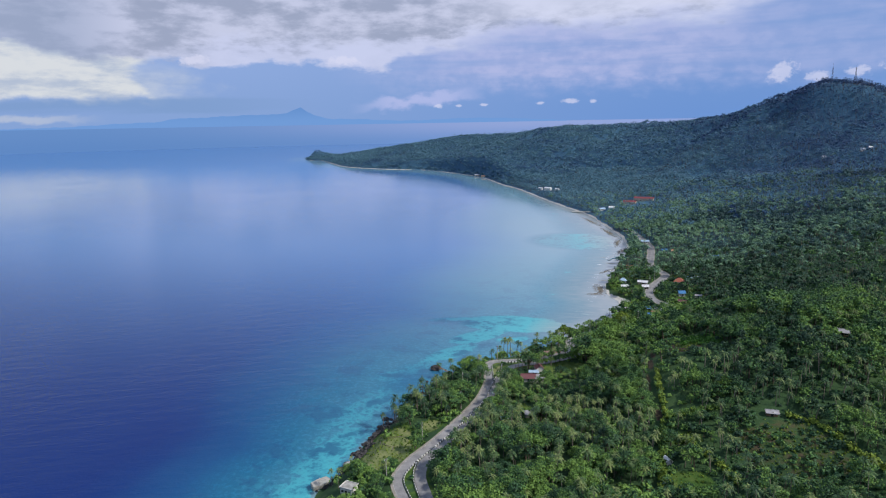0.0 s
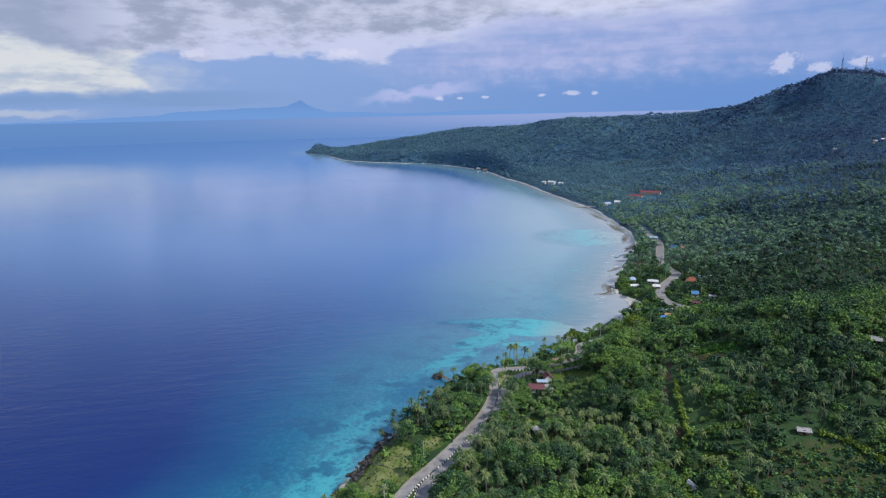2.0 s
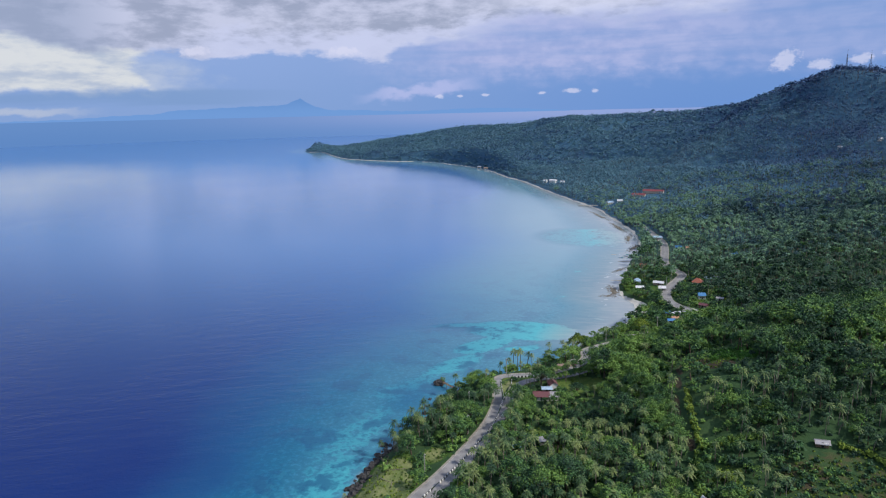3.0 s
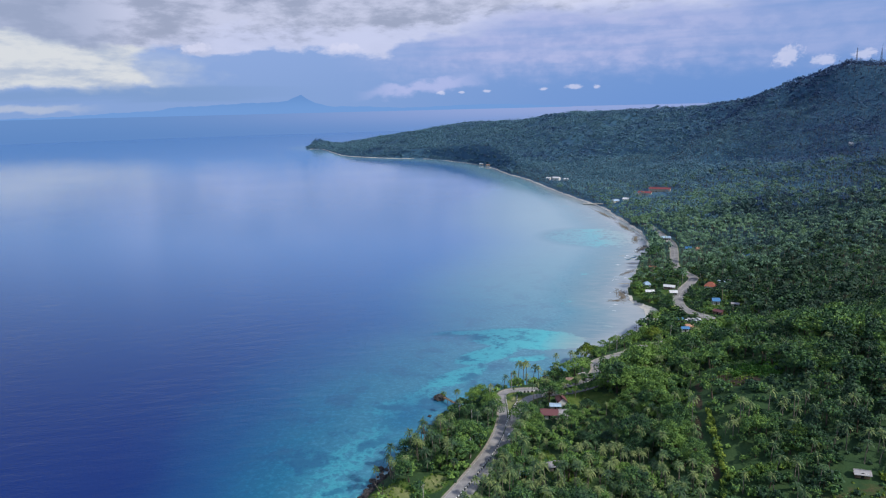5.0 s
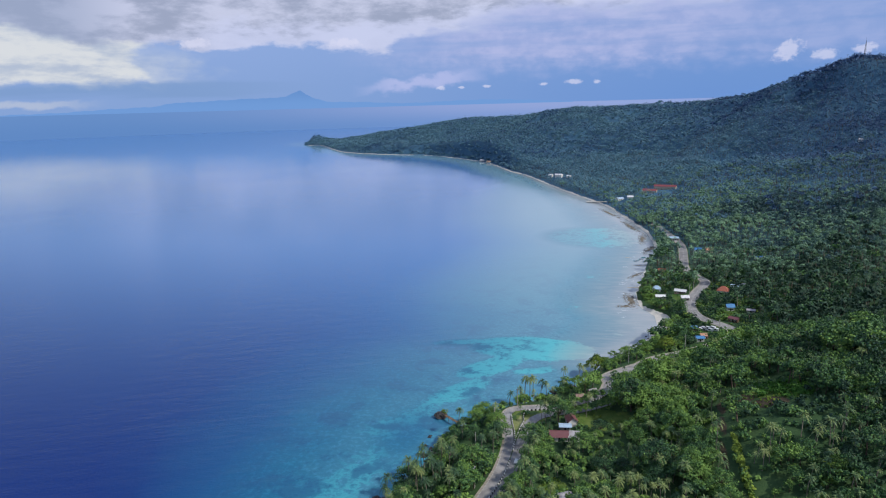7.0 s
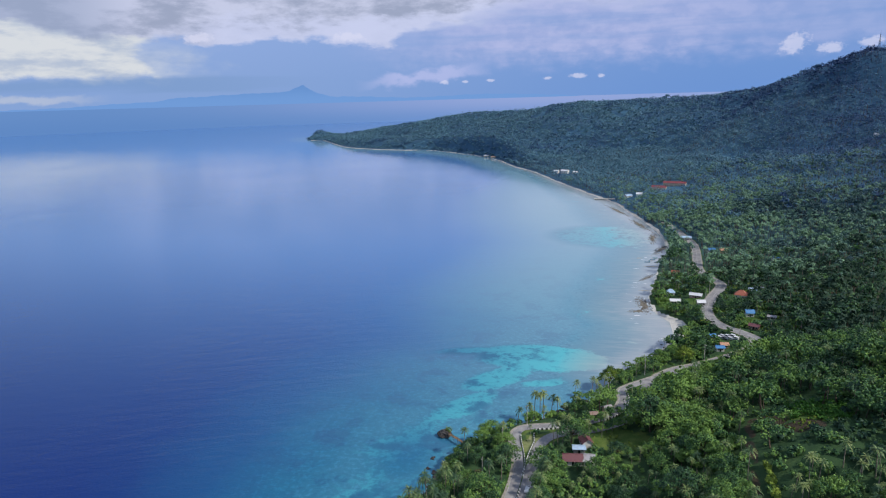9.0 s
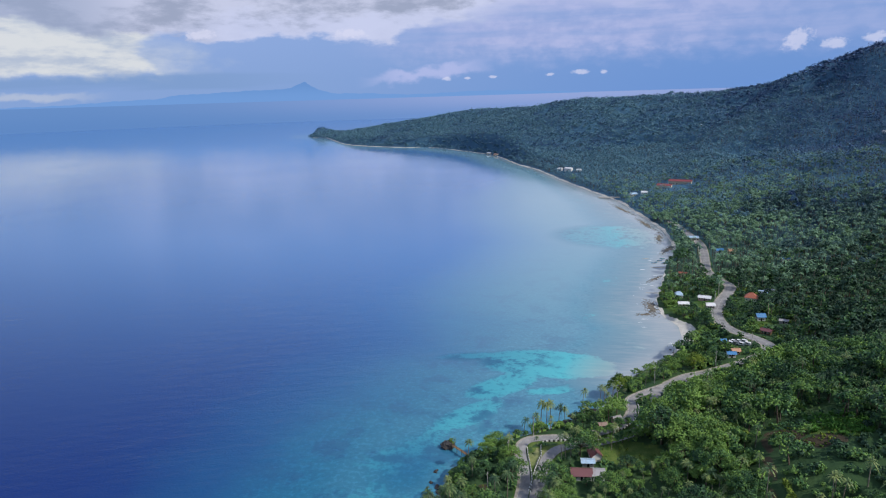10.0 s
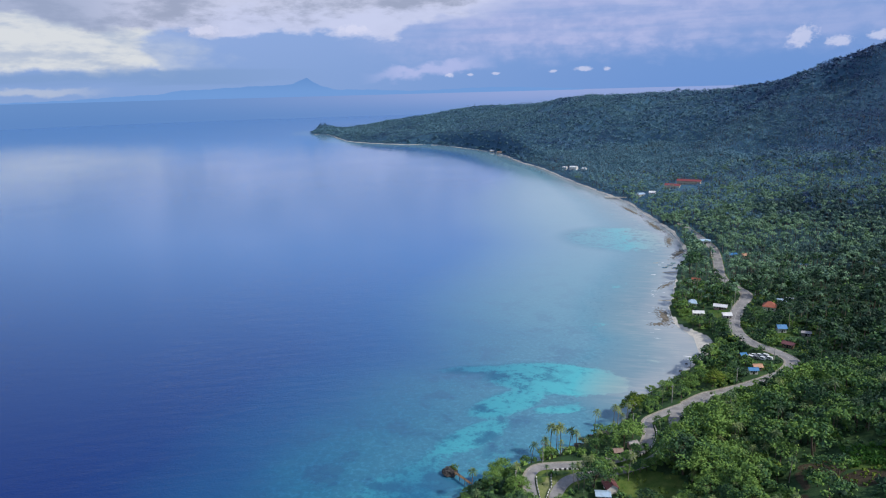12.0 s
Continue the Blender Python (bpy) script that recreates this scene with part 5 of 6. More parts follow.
def rock_mesh(seed, squash=0.7, level=2):
    g = random.Random(seed)
    bm = bmesh.new()
    bmesh.ops.create_icosphere(bm, subdivisions=level, radius=1.0)
    off = Vector((g.uniform(0, 50), g.uniform(0, 50), g.uniform(0, 50)))
    for v in bm.verts:
        k = 1 + 0.6 * noise.noise(v.co * 1.5 + off) + 0.4 * noise.noise(v.co * 3.7 + off)
        v.co = Vector((v.co.x * k * g.uniform(0.97, 1.03), v.co.y * k, v.co.z * k * squash))
    me = bpy.data.meshes.new("boulder")
    bm.to_mesh(me)
    bm.free()
    me.materials.append(M_ROCK)
    return me


ROCKS = [rock_mesh(k) for k in range(6)]
g = random.Random(5)
spots = []
for (ax, ay), (bx, by), count, lo, hi in (((-97, 238), (-91, 288), 80, 0.5, 1.8), ((-40, 384), (-22, 404), 16, 0.8, 2.0), ((-103, 221), (-96, 238), 10, 0.6, 1.6), ((-84, 316), (-82, 343), 12, 0.6, 1.5), ((14, 470), (31, 505), 7, 0.4, 0.8)):
    for k in range(count):
        t = g.random()
        spots.append((ax + (bx - ax) * t + g.gauss(0, 1.8), ay + (by - ay) * t + g.gauss(0, 1.2), g.uniform(lo, hi)))
for x, y, r in spots:
    ob = new("boulder", ROCKS[g.randrange(6)])
    ob.matrix_basis = pose(x, y, max(land_at(x, y), -0.4) + r * 0.15, g.uniform(-15, 15), g.uniform(-15, 15), g.uniform(0, 360)) @ Matrix.Scale(r, 4)
    tagged(ob, "dark jagged limestone boulder at the waterline", "rock", "shore boulders")


def islet():
    root = new("rock_islet")
    root.matrix_basis = pose(-84.6, 358.5, -0.9) @ Matrix.Scale(0.72, 4)
    g = random.Random(9)
    bm = bmesh.new()
    bmesh.ops.create_icosphere(bm, subdivisions=4, radius=1.0)
    for v in bm.verts:
        p = v.co.copy()
        k = 1 + 0.28 * noise.noise(p * 1.6) + 0.18 * noise.noise(p * 4) + 0.08 * noise.noise(p * 9)
        foot = 0.78 if p.z < -0.1 else 1.0            # undercut by the waves
        v.co = Vector((p.x * 4.6 * k * foot, p.y * 4.0 * k * foot, p.z * 3.4 * k + 1.9 if p.z > 0 else p.z * 3.0 + 1.9))
    piece("rock", bm, M_ROCK, root)
    for k, (x, y, s) in enumerate(((2.4, 0.8, 1.5), (1.2, 1.6, 1.2), (-0.6, 0.2, 0.45), (3.2, -0.4, 1.0))):
        cc, cf, cm = bush(200 + k, 2.6 * s, 2.0 * s, 3, 24, 0.45).arrays()
        ob = part("bush", soup("bush", cc, cf, cm, [M_SHRUB]), root, "green bush on the rock")
        ob.matrix_basis = pose(x, y, 4.2)
    tagged(root, "small dark rock islet with bushes on top, close to the cliff", "rock islet")
    bridge = new("footbridge")
    bridge.matrix_basis = pose(-82.2, 356.6, 2.2, 0, 0, -38) @ Matrix.Scale(1.1, 4)
    for s in (-0.3, 0.3):
        piece("beam", boxed(-0.0, 9.0, s - 0.08, s + 0.08, -0.15, 0.0), WALLS["wood"], bridge)
    for k in range(18):
        piece("plank", boxed(k * 0.5, k * 0.5 + 0.42, -0.5, 0.5, 0.0, 0.06), WALLS["wood"], bridge)
    for k in range(4):
        piece("post", boxed(k * 2.9, k * 2.9 + 0.12, -0.45, -0.33, -3.4, 1.0), WALLS["wood"], bridge)
    piece("handrail", boxed(0, 9, -0.45, -0.37, 0.95, 1.03), WALLS["wood"], bridge)
    tagged(bridge, "narrow plank footbridge from the cliff to the rock islet", "footbridge")


islet()


def slab_block(x, y, turn, tilt, l, w, h, label):
    bm = bmesh.new()
    outline = [(-l / 2, -w * 0.35), (-l * 0.2, -w / 2), (l * 0.3, -w * 0.45), (l / 2, -w * 0.1), (l * 0.42, w * 0.4), (0, w / 2), (-l * 0.42, w * 0.38)]
    lo = [bm.verts.new((a * 0.86, b * 0.82, -h)) for a, b in outline]
    hi = [bm.verts.new((a, b, 0.0 + 0.1 * math.sin(a * 2))) for a, b in outline]
    bm.faces.new(hi)
    bm.faces.new(lo[::-1])
    for i in range(len(hi)):
        j = (i + 1) % len(hi)
        bm.faces.new((lo[i], lo[j], hi[j], hi[i]))
    bmesh.ops.bevel(bm, geom=list(bm.edges), offset=0.18, segments=2, affect="EDGES")
    ob = piece("fallen_slab", bm, M_CONCRETE)
    ob.matrix_basis = pose(x, y, 2.2, tilt, 4, turn)
    return tagged(ob, label, "rock slab")


slab_block(-102.5, 225.5, 58, 8, 9.5, 4.6, 3.2, "pale flat-topped slab lying at the foot of the cliff")
slab_block(-96.5, 242, 62, -10, 6.0, 3.0, 3.0, "pale tilted slab at the edge of the cliff")


# road barriers: blocks painted white and black in turn
def barrier(path, label, base=0.0):
    root = new("road_barrier")
    line = glide([(*q, 0) for q in path], 0.1)
    run = np.r_[0, np.cumsum(np.linalg.norm(np.diff(line[:, :2], axis=0), axis=1))]
    root.matrix_basis = pose(line[0][0], line[0][1], 0)
    k, s = 0, 0.0
    while s + 0.95 < run[-1]:
        a = [np.interp(s, run, line[:, i]) for i in (0, 1)]
        b = [np.interp(s + 0.95, run, line[:, i]) for i in (0, 1)]
        ob = new("block", BLOCKS[k % 2])
        ob.parent = root
        x, y = (a[0] + b[0]) / 2, (a[1] + b[1]) / 2
        ob.matrix_basis = Matrix.Translation((x - line[0][0], y - line[0][1], land_at(x, y) + 0.1)) @ pose(0, 0, 0, 0, 0, math.degrees(math.atan2(b[1] - a[1], b[0] - a[0])))
        k, s = k + 1, s + 0.96
    return tagged(root, label, "road barrier", "road barriers")


BLOCKS = []
for material in (M_WHITE, M_BLACK):
    bm = boxed(-0.475, 0.475, -0.17, 0.17, -0.1, 0.65, 0.04)
    me = bpy.data.meshes.new("block")
    bm.to_mesh(me)
    bm.free()
    me.materials.append(material)
    BLOCKS.append(me)


def offset_line(points, lo, hi, side):
    """Part of a road's centre line, moved sideways; lo and hi are bounds of y."""
    line = glide(points)
    t = np.gradient(line[:, :2], axis=0)
    t /= np.linalg.norm(t, axis=1)[:, None] + 1e-9
    q = line[:, :2] + np.c_[t[:, 1], -t[:, 0]] * side
    q = [tuple(p) for p, l in zip(q, line) if lo <= l[1] <= hi]
    return q[::3] + [q[-1]]


barrier(offset_line(LANE_SEA, 200, 246, 2.5), "black and white painted kerb blocks along a green island")
barrier(offset_line(LANE_HILL, 200, 240, -2.8), "black and white painted kerb blocks along the lower lane")
barrier(offset_line(LANE_SEA, 249, 314, 2.5), "black and white painted blocks dividing the two lanes")
barrier(offset_line(LANE_SEA, 320, 353, 2.5), "black and white painted kerb blocks along a green island")
barrier(offset_line(LANE_HILL, 320, 346, -2.9) + [(-43.4, 352), (-43.0, 357.4), (-37, 359.4), (-29, 361)], "black and white painted blocks round the bend")
barrier(offset_line(LANE_SEA, 371, 398, 2.6), "black and white painted blocks between the lanes of the upper bend")
M_LINE = mottled("worn_line_paint", (0.24, 0.235, 0.23), (0.60, 0.60, 0.58), 0.5, 0.8, 0.25, 0.2)
for line, half, lo, hi in ((ROADS[0][0], 1.95, -1.85, -1.74), (ROADS[2][0], 3.3, -3.15, -3.03), (ROADS[2][0], 3.3, 3.03, 3.15), (ROADS[2][0], 3.3, -0.06, 0.06)):
    tagged(ribbon("road_marking", line, half, 0.065, M_LINE, None, lo, hi), "worn white road line", "road marking", kind="structure")
M_SHOULDER = mottled("gravel_shoulder", (0.22, 0.20, 0.17), (0.38, 0.35, 0.30), 0.6, 0.9, 0.2, 0.5)
for line, half, lo, hi in ((ROADS[0][0], 1.95, -3.0, -1.95), (ROADS[2][0], 3.3, -4.3, -3.3), (ROADS[2][0], 3.3, 3.3, 4.0)):
    tagged(ribbon("pavement", line, half, 0.012, M_SHOULDER, None, lo, hi), "pale gravel shoulder of the road", "road shoulder", kind="structure")


def utility_pole(x, y, turn, height=9.5):
    root = new("utility_pole")
    root.matrix_basis = pose(x, y, land_at(x, y) - 0.3, 0, 0, turn)
    bm = bmesh.new()
    bmesh.ops.create_cone(bm, cap_ends=True, segments=8, radius1=0.2, radius2=0.13, depth=height, matrix=Matrix.Translation((0, 0, height / 2)))
    piece("pole", bm, M_CONCRETE, root)
    piece("crossarm", boxed(-0.9, 0.9, -0.07, 0.07, height - 0.9, height - 0.75), M_STEEL, root)
    for u in (-0.75, 0, 0.75):
        piece("insulator", boxed(u - 0.05, u + 0.05, -0.05, 0.05, height - 0.75, height - 0.5, 0.02), M_WHITE, root)
    return tagged(root, "tall pale concrete utility pole beside the road", "utility pole", "utility poles")


for x, y, a in ((-55.5, 341, 80), (-47.5, 362.5, 10), (-55.5, 291, 70), (-66, 255, 70), (-71.8, 221, 60), (7, 423.5, 40), (40, 450.5, 40), (63, 477.5, 80), (50, 530, 90), (58, 566, 70), (64, 588, 70),
                (80, 603, 80), (62, 655, 90), (78, 690, 90), (80, 735, 90), (-60, 318, 80), (-12, 391, 80)):
    utility_pole(x, y, a)


def vehicle(x, y, turn, paint, label, length=4.3, van=False):
    root = new("car")
    root.matrix_basis = pose(x, y, land_at(x, y) + 0.13, 0, 0, turn)
    a, w = length / 2, 0.85
    top = 1.85 if van else 1.45
    prof = [(-a, 0.35), (a, 0.35), (a, 0.8), (a * 0.55, 0.95), (a * 0.25, top), (-a * (0.92 if van else 0.6), top), (-a, 0.95)]
    bm = bmesh.new()
    l = [bm.verts.new((p, -w * (0.86 if z > 1 else 1), z)) for p, z in prof]
    r = [bm.verts.new((p, w * (0.86 if z > 1 else 1), z)) for p, z in prof]
    bm.faces.new(l[::-1])
    bm.faces.new(r)
    for i in range(len(prof)):
        j = (i + 1) % len(prof)
        bm.faces.new((l[i], l[j], r[j], r[i]))
    bmesh.ops.bevel(bm, geom=list(bm.edges), offset=0.06, segments=2, affect="EDGES")
    piece("body", bm, paint, root)
    piece("windscreen", boxed(a * 0.30, a * 0.52, -0.66, 0.66, 1.0, top - 0.12), M_GLASS, root)
    for s in (-1, 1):
        piece("side_window", boxed(-a * 0.5, a * 0.2, s * 0.8 - 0.03, s * 0.8 + 0.03, 1.0, top - 0.14), M_GLASS, root)
        for u in (-a * 0.6, a * 0.6):
            bm = bmesh.new()
            bmesh.ops.create_cone(bm, cap_ends=True, segments=14, radius1=0.33, radius2=0.33, depth=0.22, matrix=Matrix.Translation((u, s * 0.8, 0.33)) @ Matrix.Rotation(radians(90), 4, "X"))
            piece("wheel", bm, M_RUBBER, root)
    return tagged(root, label, "car")


CAR_WHITE = mottled("white_car_paint", (0.66, 0.66, 0.66), (0.76, 0.76, 0.76), 2.0, 0.25, 0.5, 0.0)
CAR_GREY = mottled("grey_car_paint", (0.12, 0.12, 0.13), (0.18, 0.18, 0.19), 2.0, 0.25, 0.5, 0.0)
vehicle(-41.9, 311.5, 84, CAR_WHITE, "white car standing on the road by the bend")
for k, (x, y, a) in enumerate(((56, 491.5, 150), (58.5, 490, 150), (61, 488.5, 150), (56.5, 487, 155), (59, 485.5, 150), (62, 484.5, 150), (54, 489, 150))):
    vehicle(x, y, a, CAR_GREY if k == 3 else CAR_WHITE, "dark van parked in the roadside yard" if k == 3 else "white van parked in the roadside yard", 4.6, True)


def boat(x, y, turn, colour, label):
    root = new("outrigger_boat")
    root.matrix_basis = pose(x, y, 0.0, 0, 0, turn) @ Matrix.Scale(0.72, 4)
    bm = bmesh.new()
    n, rows = 9, []
    for i in range(n):
        u = -1 + 2 * i / (n - 1)
        half = 0.45 * (1 - u * u) ** 0.6 + 0.03
        lift = 0.35 * u * u
        rows.append([bm.verts.new(p) for p in ((u * 3.4, -half, 0.55 + lift), (u * 3.4, -half * 0.6, -0.05 + lift), (u * 3.4, half * 0.6, -0.05 + lift), (u * 3.4, half, 0.55 + lift))])
    for p, q in zip(rows, rows[1:]):
        for k in range(3):
            bm.faces.new((p[k], p[k + 1], q[k + 1], q[k]))
    piece("hull", bm, colour, root)
    for u in (-1.3, 0, 1.3):
        piece("seat", boxed(u - 0.12, u + 0.12, -0.4, 0.4, 0.42, 0.47), WALLS["wood"], root)
    for u in (-1.4, 1.4):
        piece("boom", boxed(u - 0.04, u + 0.04, -2.1, 2.1, 0.62, 0.69), WALLS["wood"], root)
    for s in (-2.05, 2.05):
        piece("outrigger", boxed(-2.4, 2.4, s - 0.07, s + 0.07, 0.0, 0.14), WALLS["wood"], root)
    return tagged(root, label, "boat", "moored boats")


BOAT = painted("blue_hull", (0.04, 0.30, 0.52), 0.5)
BOAT2 = painted("teal_hull", (0.04, 0.42, 0.46), 0.5)
for k, (x, y) in enumerate(((27, 691), (29.5, 694), (32.5, 700), (35.5, 707), (37, 692), (40, 695), (43, 704), (44.5, 690), (34, 690))):
    boat(x, y, (15, 80, 5, 10, 350, 5, 20, 0, 85)[k], (BOAT, BOAT2)[k % 2], "small blue outrigger boat moored off the beach")


def jetty(x, y, turn, length, width, label, top=1.3):
    root = new("jetty")
    root.matrix_basis = pose(x, y, 0, 0, 0, turn)
    piece("deck", boxed(-length / 2, length / 2, -width / 2, width / 2, top - 0.4, top, 0.08), M_CONCRETE, root)
    k = max(2, int(length / 5))
    for i in range(k):
        for s in (-1, 1):
            u = -length / 2 + length * (i + 0.5) / k
            piece("pile", boxed(u - 0.25, u + 0.25, s * width * 0.36 - 0.25, s * width * 0.36 + 0.25, -2, top - 0.4), M_CONCRETE, root)
    return tagged(root, label, "jetty")


jetty(-8, 1054, 0, 30, 8, "pale concrete landing jetty at the village shore")
M_FLATROCK = mottled("brown_tidal_rock", (0.095, 0.083, 0.066), (0.22, 0.195, 0.155), 0.35, 0.9, 0.25, 0.8)


def shelf(x, y, turn, a, b, h, material, name, label, category):
    """A low uneven mound that stands out of the shallows."""
    bm = bmesh.new()
    rows = []
    for j in range(5):
        r = 1 - j / 4 * 0.95
        ring = []
        for i in range(28):
            t = 2 * math.pi * i / 28
            k = 1 + 0.28 * noise.noise(Vector((math.cos(t) * 1.7 + x, math.sin(t) * 1.7, y))) + 0.12 * math.sin(5 * t + x)
            q = Vector((a * r * k * math.cos(t), b * r * k * math.sin(t), 0))
            q.z = -0.25 + h * min(1.0, j * 0.6) + 0.18 * h * noise.noise(q * 0.6)
            ring.append(bm.verts.new(q))
        rows.append(ring)
    for p, q in zip(rows, rows[1:]):
        for i in range(28):
            bm.faces.new((p[i], p[(i + 1) % 28], q[(i + 1) % 28], q[i]))
    bm.faces.new(rows[-1])
    ob = piece(name, bm, material)
    ob.matrix_basis = pose(x, y, 0, 0, 0, turn)
    return tagged(ob, label, category)




def rock_field(x, y, turn, a, b, count, seed):
    """Low stones strewn thickly over a drying shelf."""
    g = np.random.default_rng(seed)
    pile = Pile()
    co, f = ICO[1]
    c, s = math.cos(radians(turn)), math.sin(radians(turn))
    for _ in range(count):
        r, t = math.sqrt(g.random()), g.random() * 6.283
        u, v = a * r * math.cos(t) * (0.8 + 0.4 * g.random()), b * r * math.sin(t) * (0.8 + 0.4 * g.random())
        size = np.array((g.uniform(0.25, 1.0), g.uniform(0.2, 0.7), g.uniform(0.08, 0.24))) * (1.15 - 0.5 * r)
        q = co * size * (1 + 0.25 * g.normal(size=(len(co), 1)))
        pile.put(np.c_[q[:, 0] + x + u * c - v * s, q[:, 1] + y + u * s + v * c, q[:, 2] + 0.03], f)
    tagged(new("tidal_rocks", soup("tidal_rocks", *pile.arrays(), [M_FLATROCK])), "brown tidal rocks uncovered along the shore", "rocks", kind="stuff")


for i, (x, y, turn, a, b, count) in enumerate(((16, 566, -84, 20, 6, 230), (11, 550, 10, 8, 4, 60), (44, 744, 70, 26, 5, 220), (40, 795, 85, 30, 5, 220), (31, 866, 104, 40, 5, 260), (24, 640, 60, 16, 2.5, 90), (8, 960, 108, 50, 5, 200))):
    rock_field(x, y, turn, a, b, count, 300 + i)
    shelf(x, y, turn, a * 0.72, b * 0.6, 0.33, M_FLATROCK, "tidal_rock", "low brown tidal rock shelf among stones", "rock shelf")
M_BAR = mottled("wet_sand", (0.26, 0.23, 0.17), (0.40, 0.36, 0.27), 0.4, 0.7, 0.3, 0.3)
for x, y, turn, a, b in ((30, 676, 8, 9, 1.6), (21, 706, 20, 4.5, 0.7), (20, 601, 4, 8, 0.8)):
    shelf(x, y, turn, a, b, 0.4, M_BAR, "sand_bar", "narrow sand bar just above the water", "sand bar")


def mast(x, y, height, label):
    root = new("radio_mast")
    z = land_at(x, y)
    root.matrix_basis = pose(x, y, z - 1)
    corners = lambda h: [(s * w, t * w, h) for s, t in ((-1, -1), (1, -1), (1, 1), (-1, 1)) for w in (1.5 * (1 - h / height) + 0.35,)]
    def bar(p, q, r, name):
        p, q = Vector(p), Vector(q)
        bm = bmesh.new()
        bmesh.ops.create_cone(bm, cap_ends=True, segments=4, radius1=r, radius2=r, depth=(q - p).length)
        ob = piece(name, bm, M_STEEL, root)
        ob.matrix_basis = Matrix.Translation((p + q) / 2) @ (q - p).to_track_quat("Z", "Y").to_matrix().to_4x4()
    for k in range(4):
        bar(corners(0)[k], corners(height)[k], 0.13, "leg")
    for i in range(7):
        h0, h1 = height * i / 7, height * (i + 1) / 7
        for k in range(4):
            bar(corners(h0)[k], corners(h1)[(k + 1) % 4], 0.12, "brace")
            bar(corners(h1)[k], corners(h1)[(k + 1) % 4], 0.12, "rung")
    bar((0, 0, height), (0, 0, height + 8), 0.12, "antenna")
    tagged(root, label, "radio mast", "radio masts")


mast(488, 1500, 34, "steel lattice radio mast on the wooded hilltop")
mast(531, 1500, 34, "steel lattice radio mast on the wooded hilltop")

# tall coconut palms in a row on the seaward side of the bend, and a few by the cliff edge
g = random.Random(3)
lone = [(-33.5, 351, 0.62), (-30, 353.5, 0.66), (-26.5, 354.5, 0.6), (-33, 347.5, 0.5), (-31, 349, 0.8), (-28, 350.5, 0.75), (-24.5, 352, 0.8), (-20, 354, 0.8), (-34.5, 345.5, 0.7), (-15, 356, 0.75), (-47.5, 375.5, 1.05), (-45.8, 378, 1.12), (-43, 376.5, 1.0), (-41.5, 379, 1.08), (-38, 381.5, 1.0), (-35, 381, 1.0), (-46.5, 376.5, 0.7), (-53, 372, 1.0), (-28, 400, 0.8), (-19.5, 408, 0.85), (-17.5, 410, 0.9), (-16, 408, 0.8),
        (-13.5, 413, 0.85), (-0.5, 396, 0.4), (0.8, 391, 0.35), (3.2, 403, 0.45), (-90, 272, 0.7), (-86.5, 279, 0.95), (-85.5, 276, 0.85), (-83.5, 273, 0.75), (-81, 290, 0.95), (-79, 292, 0.9), (-77, 298, 1.0), (-95, 240, 0.5), (-96, 222, 0.55), (-91, 217, 0.55), (-73, 306, 1.0), (-71, 302, 0.95)]
tpl = [o for o in scene.objects if o.name.startswith("coconut_palm") and o.parent is None][:4]
for x, y, s in lone:
    copy_thing(tpl[g.randrange(len(tpl))], pose(x, y, max(land_at(x, y), 0.2) - 0.2, 0, 0, g.uniform(0, 360)) @ Matrix.Diagonal((s, s, s * 1.28, 1)))

# a light green rain tree and young trees on the corner above the upper bend
for x, y, s, k in ((-11, 421, 1.15, 2), (-7, 427, 0.9, 0), (28, 446, 0.9, 2), (36, 500, 0.9, 0), (27, 368, 0.8, 0), (31, 360, 0.75, 1), (34, 352, 0.8, 3), (24, 374, 0.7, 4), (66, 296, 0.8, 2), (71, 293, 0.7, 0), (63, 291, 0.6, 1), (52, 302, 0.6, 3), (-44, 253, 0.45, 1), (-53, 246, 0.4, 3)):
    t = tree_thing("rain_tree", *NEAR_BROAD[k], M_SHRUB, M_BARK, "light yellow-green broadleaf tree near the road", "tree", "light green trees")
    t.matrix_basis = pose(x, y, land_at(x, y) - 0.2, 0, 0, k * 70) @ Matrix.Scale(s, 4)

# trees that screen the road between the two bends
g = random.Random(21)
screen = [o for o in scene.objects if o.name.startswith("broadleaf_tree") and o.parent is None][:5]
for x, y, s in ((-28, 353.5, 0.4), (-23, 355.6, 0.72), (-20.5, 356.6, 0.6), (-18, 357.6, 0.64), (-15.5, 358.8, 0.6), (-13, 360, 0.62), (-10.5, 361.6, 0.66), (-8, 363.2, 0.62), (-5.5, 365, 0.68), (-3, 367, 0.7), (-0.5, 369.8, 0.8), (-29, 330.5, 0.5), (-24.5, 331, 0.42), (-20, 331.5, 0.5), (3.5, 372.5, 1.15), (7, 378, 1.15), (9.5, 384, 1.1), (11, 391, 0.9),
                (11.5, 398, 0.85), (13, 405, 0.8), (17, 411, 0.7), (-29, 361, 0.55), (-24.5, 362.6, 0.62), (-20, 364.8, 0.68), (-15.5, 367.3, 0.7), (-11.5, 371, 0.72), (-7.5, 375.2, 0.7)):
    copy_thing(screen[g.randrange(len(screen))], pose(x, y, land_at(x, y) - 0.2, 0, 0, g.uniform(0, 360)) @ Matrix.Scale(s, 4))

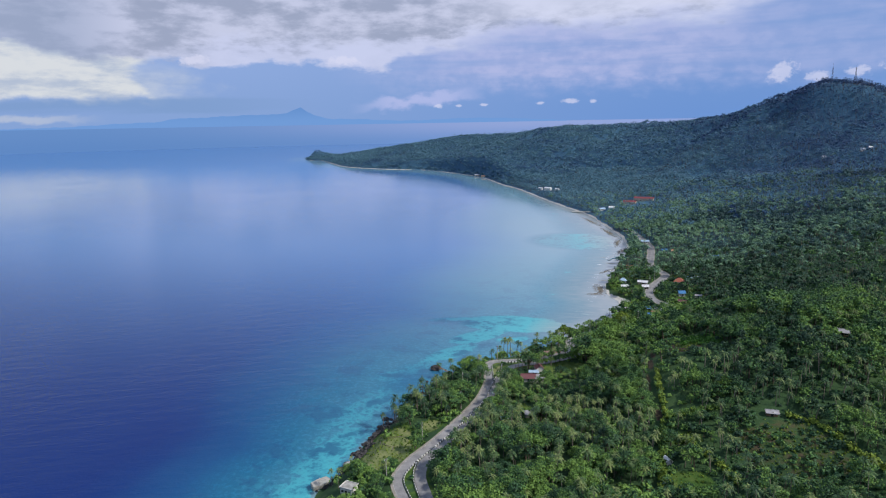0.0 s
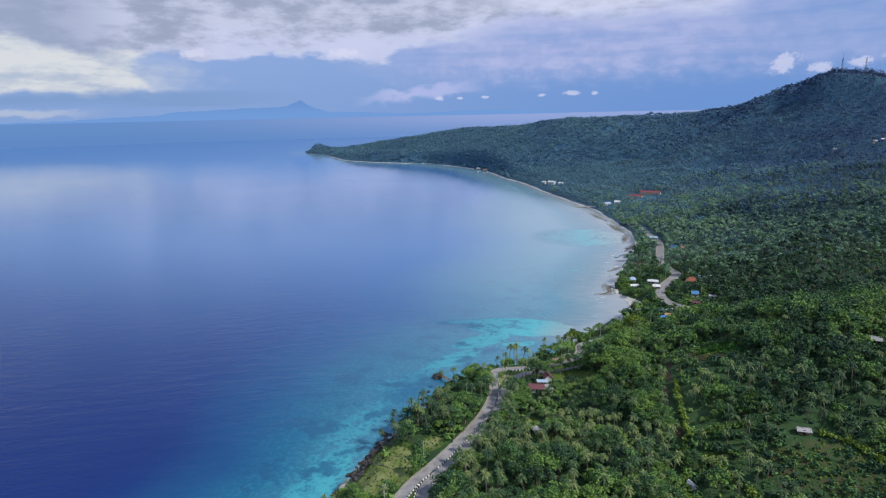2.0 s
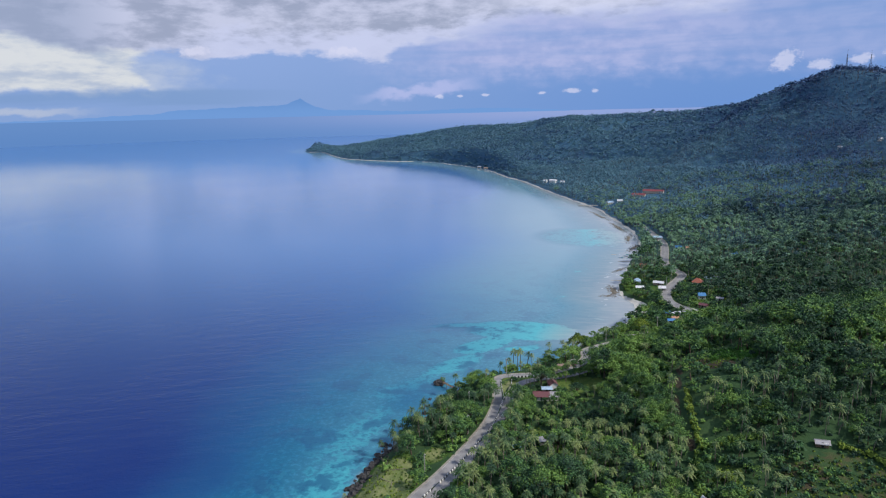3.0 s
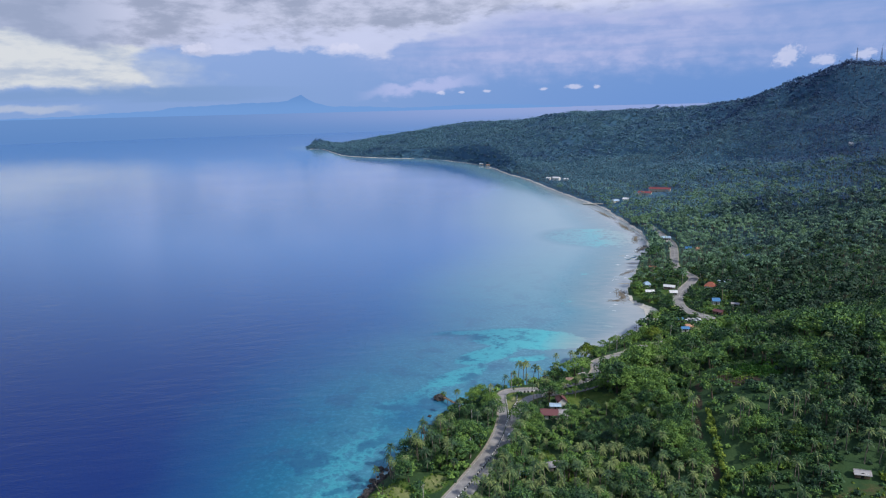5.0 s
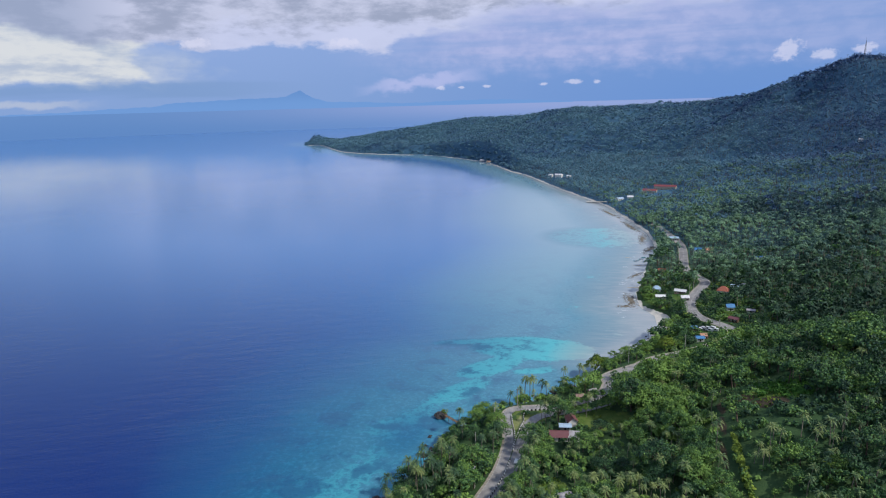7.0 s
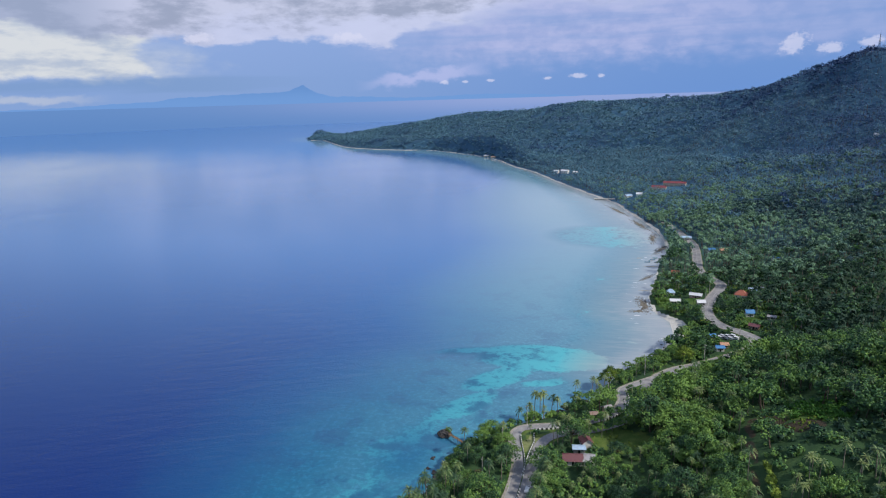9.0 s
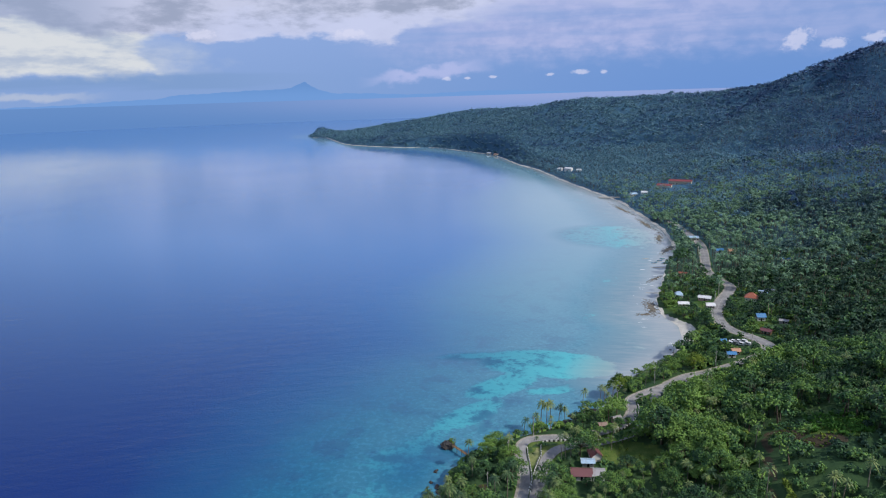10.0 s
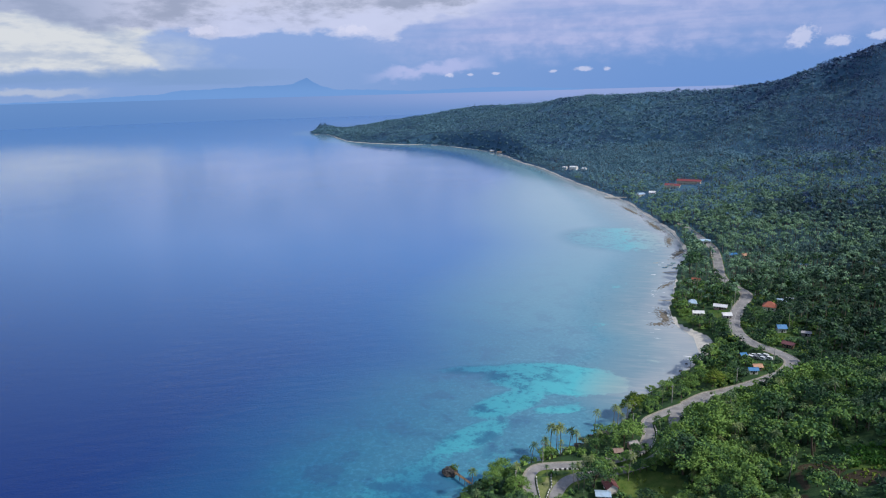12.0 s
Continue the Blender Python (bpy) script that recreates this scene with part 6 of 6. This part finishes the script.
# palms and trees that lean over the hill side of the lower road
g = random.Random(33)
for x, y in offset_line(LANE_HILL, 247, 318, 5.0):
    for _ in range(2):
        kind = tpl if g.random() < 0.6 else screen
        s = g.uniform(0.6, 0.95) if kind is tpl else g.uniform(0.4, 0.7)
        px, py = x + g.uniform(-0.6, 2.2), y + g.uniform(-2.0, 2.0)
        copy_thing(kind[g.randrange(len(kind))], pose(px, py, land_at(px, py) - 0.2, 0, 0, g.uniform(0, 360)) @ Matrix.Scale(s, 4))

# the long beach of the bay
M_BEACH = mottled("pale_beach_sand", (0.36, 0.34, 0.31), (0.57, 0.55, 0.51), 0.15, 0.9, 0.2, 0.3)
strand = glide([(*q, 0.0) for q in BAY_SHORE[2:21]], 4.0)
strand[:, 2] = 0.0


def make_beach():
    t = np.gradient(strand[:, :2], axis=0)
    t /= np.linalg.norm(t, axis=1)[:, None] + 1e-9
    side = np.c_[t[:, 1], -t[:, 0]]
    bm = bmesh.new()
    rows = []
    for i, (q, s) in enumerate(zip(strand, side)):
        wide = (2.3 + 0.9 * math.sin(i * 0.31) + 0.7 * math.sin(i * 0.83)) * (0.45 + 0.55 * float(ease(q[1], 640, 800)))
        rows.append([bm.verts.new((q[0] + s[0] * u, q[1] + s[1] * u, z)) for u, z in ((-1.4, -0.12), (0.3, 0.14), (wide * 0.5, 0.55), (wide, 1.0))])
    for a, b in zip(rows, rows[1:]):
        for k in range(3):
            bm.faces.new((a[k], a[k + 1], b[k + 1], b[k]))
    tagged(piece("beach", bm, M_BEACH), "narrow pale sand beach round the bay", "beach", kind="structure")


make_beach()

# lines of surf in the cove
M_FOAM = painted("white_foam", (0.80, 0.82, 0.83), 0.7, 0.9)
g = random.Random(12)
pile = Pile()
for k in range(26):
    y = g.uniform(492, 740)
    x = np.interp(y, (500, 551, 585, 619, 683, 735), (31, 22, 21, 27, 37, 50)) - g.uniform(3, 20)
    l, w, a = g.uniform(0.6, 2.6), g.uniform(0.12, 0.4), g.uniform(-12, 22)
    ring = [(l * math.cos(t) * (1 + 0.3 * g.random()), w * math.sin(t) * (1 + 0.5 * g.random())) for t in (i * 0.7854 for i in range(8))]
    c, s = math.cos(radians(a)), math.sin(radians(a))
    co = [(x, y, 0.05)] + [(x + u * c - v * s, y + u * s + v * c, 0.02) for u, v in ring]
    pile.put(co, [(0, i + 1, (i + 1) % 8 + 1) for i in range(8)])
co, f, m = pile.arrays()
tagged(new("surf", soup("surf", co, f, m, [M_FOAM])), "thin white streaks of surf in the shallows", "surf", kind="stuff")

# fallen and leaning bare trunks on the cliff lawn
g = random.Random(21)
for x, y, turn, lean in ((-86, 255, 20, 80), (-83, 251, 60, 85), (-80, 258, 100, 84), (-88, 262, 70, 60), (-86.5, 266, 300, 25), (-84, 261, 40, 20), (-78, 249, 10, 86), (-89, 250, 45, 84)):
    wc, wf = tube([(0, 0, -0.4), (0.1, 0, 2.6), (0.25, 0.1, 5.2)], (0.17, 0.13, 0.06), 6)
    ob = new("bare_trunk", soup("bare_trunk", wc, wf, np.zeros(len(wf), int), [M_TRUNK]))
    ob.matrix_basis = pose(x, y, land_at(x, y) + 0.1, lean, 0, turn)
    tagged(ob, "bare grey palm trunk on the grass above the cliff", "tree trunk", "bare trunks")
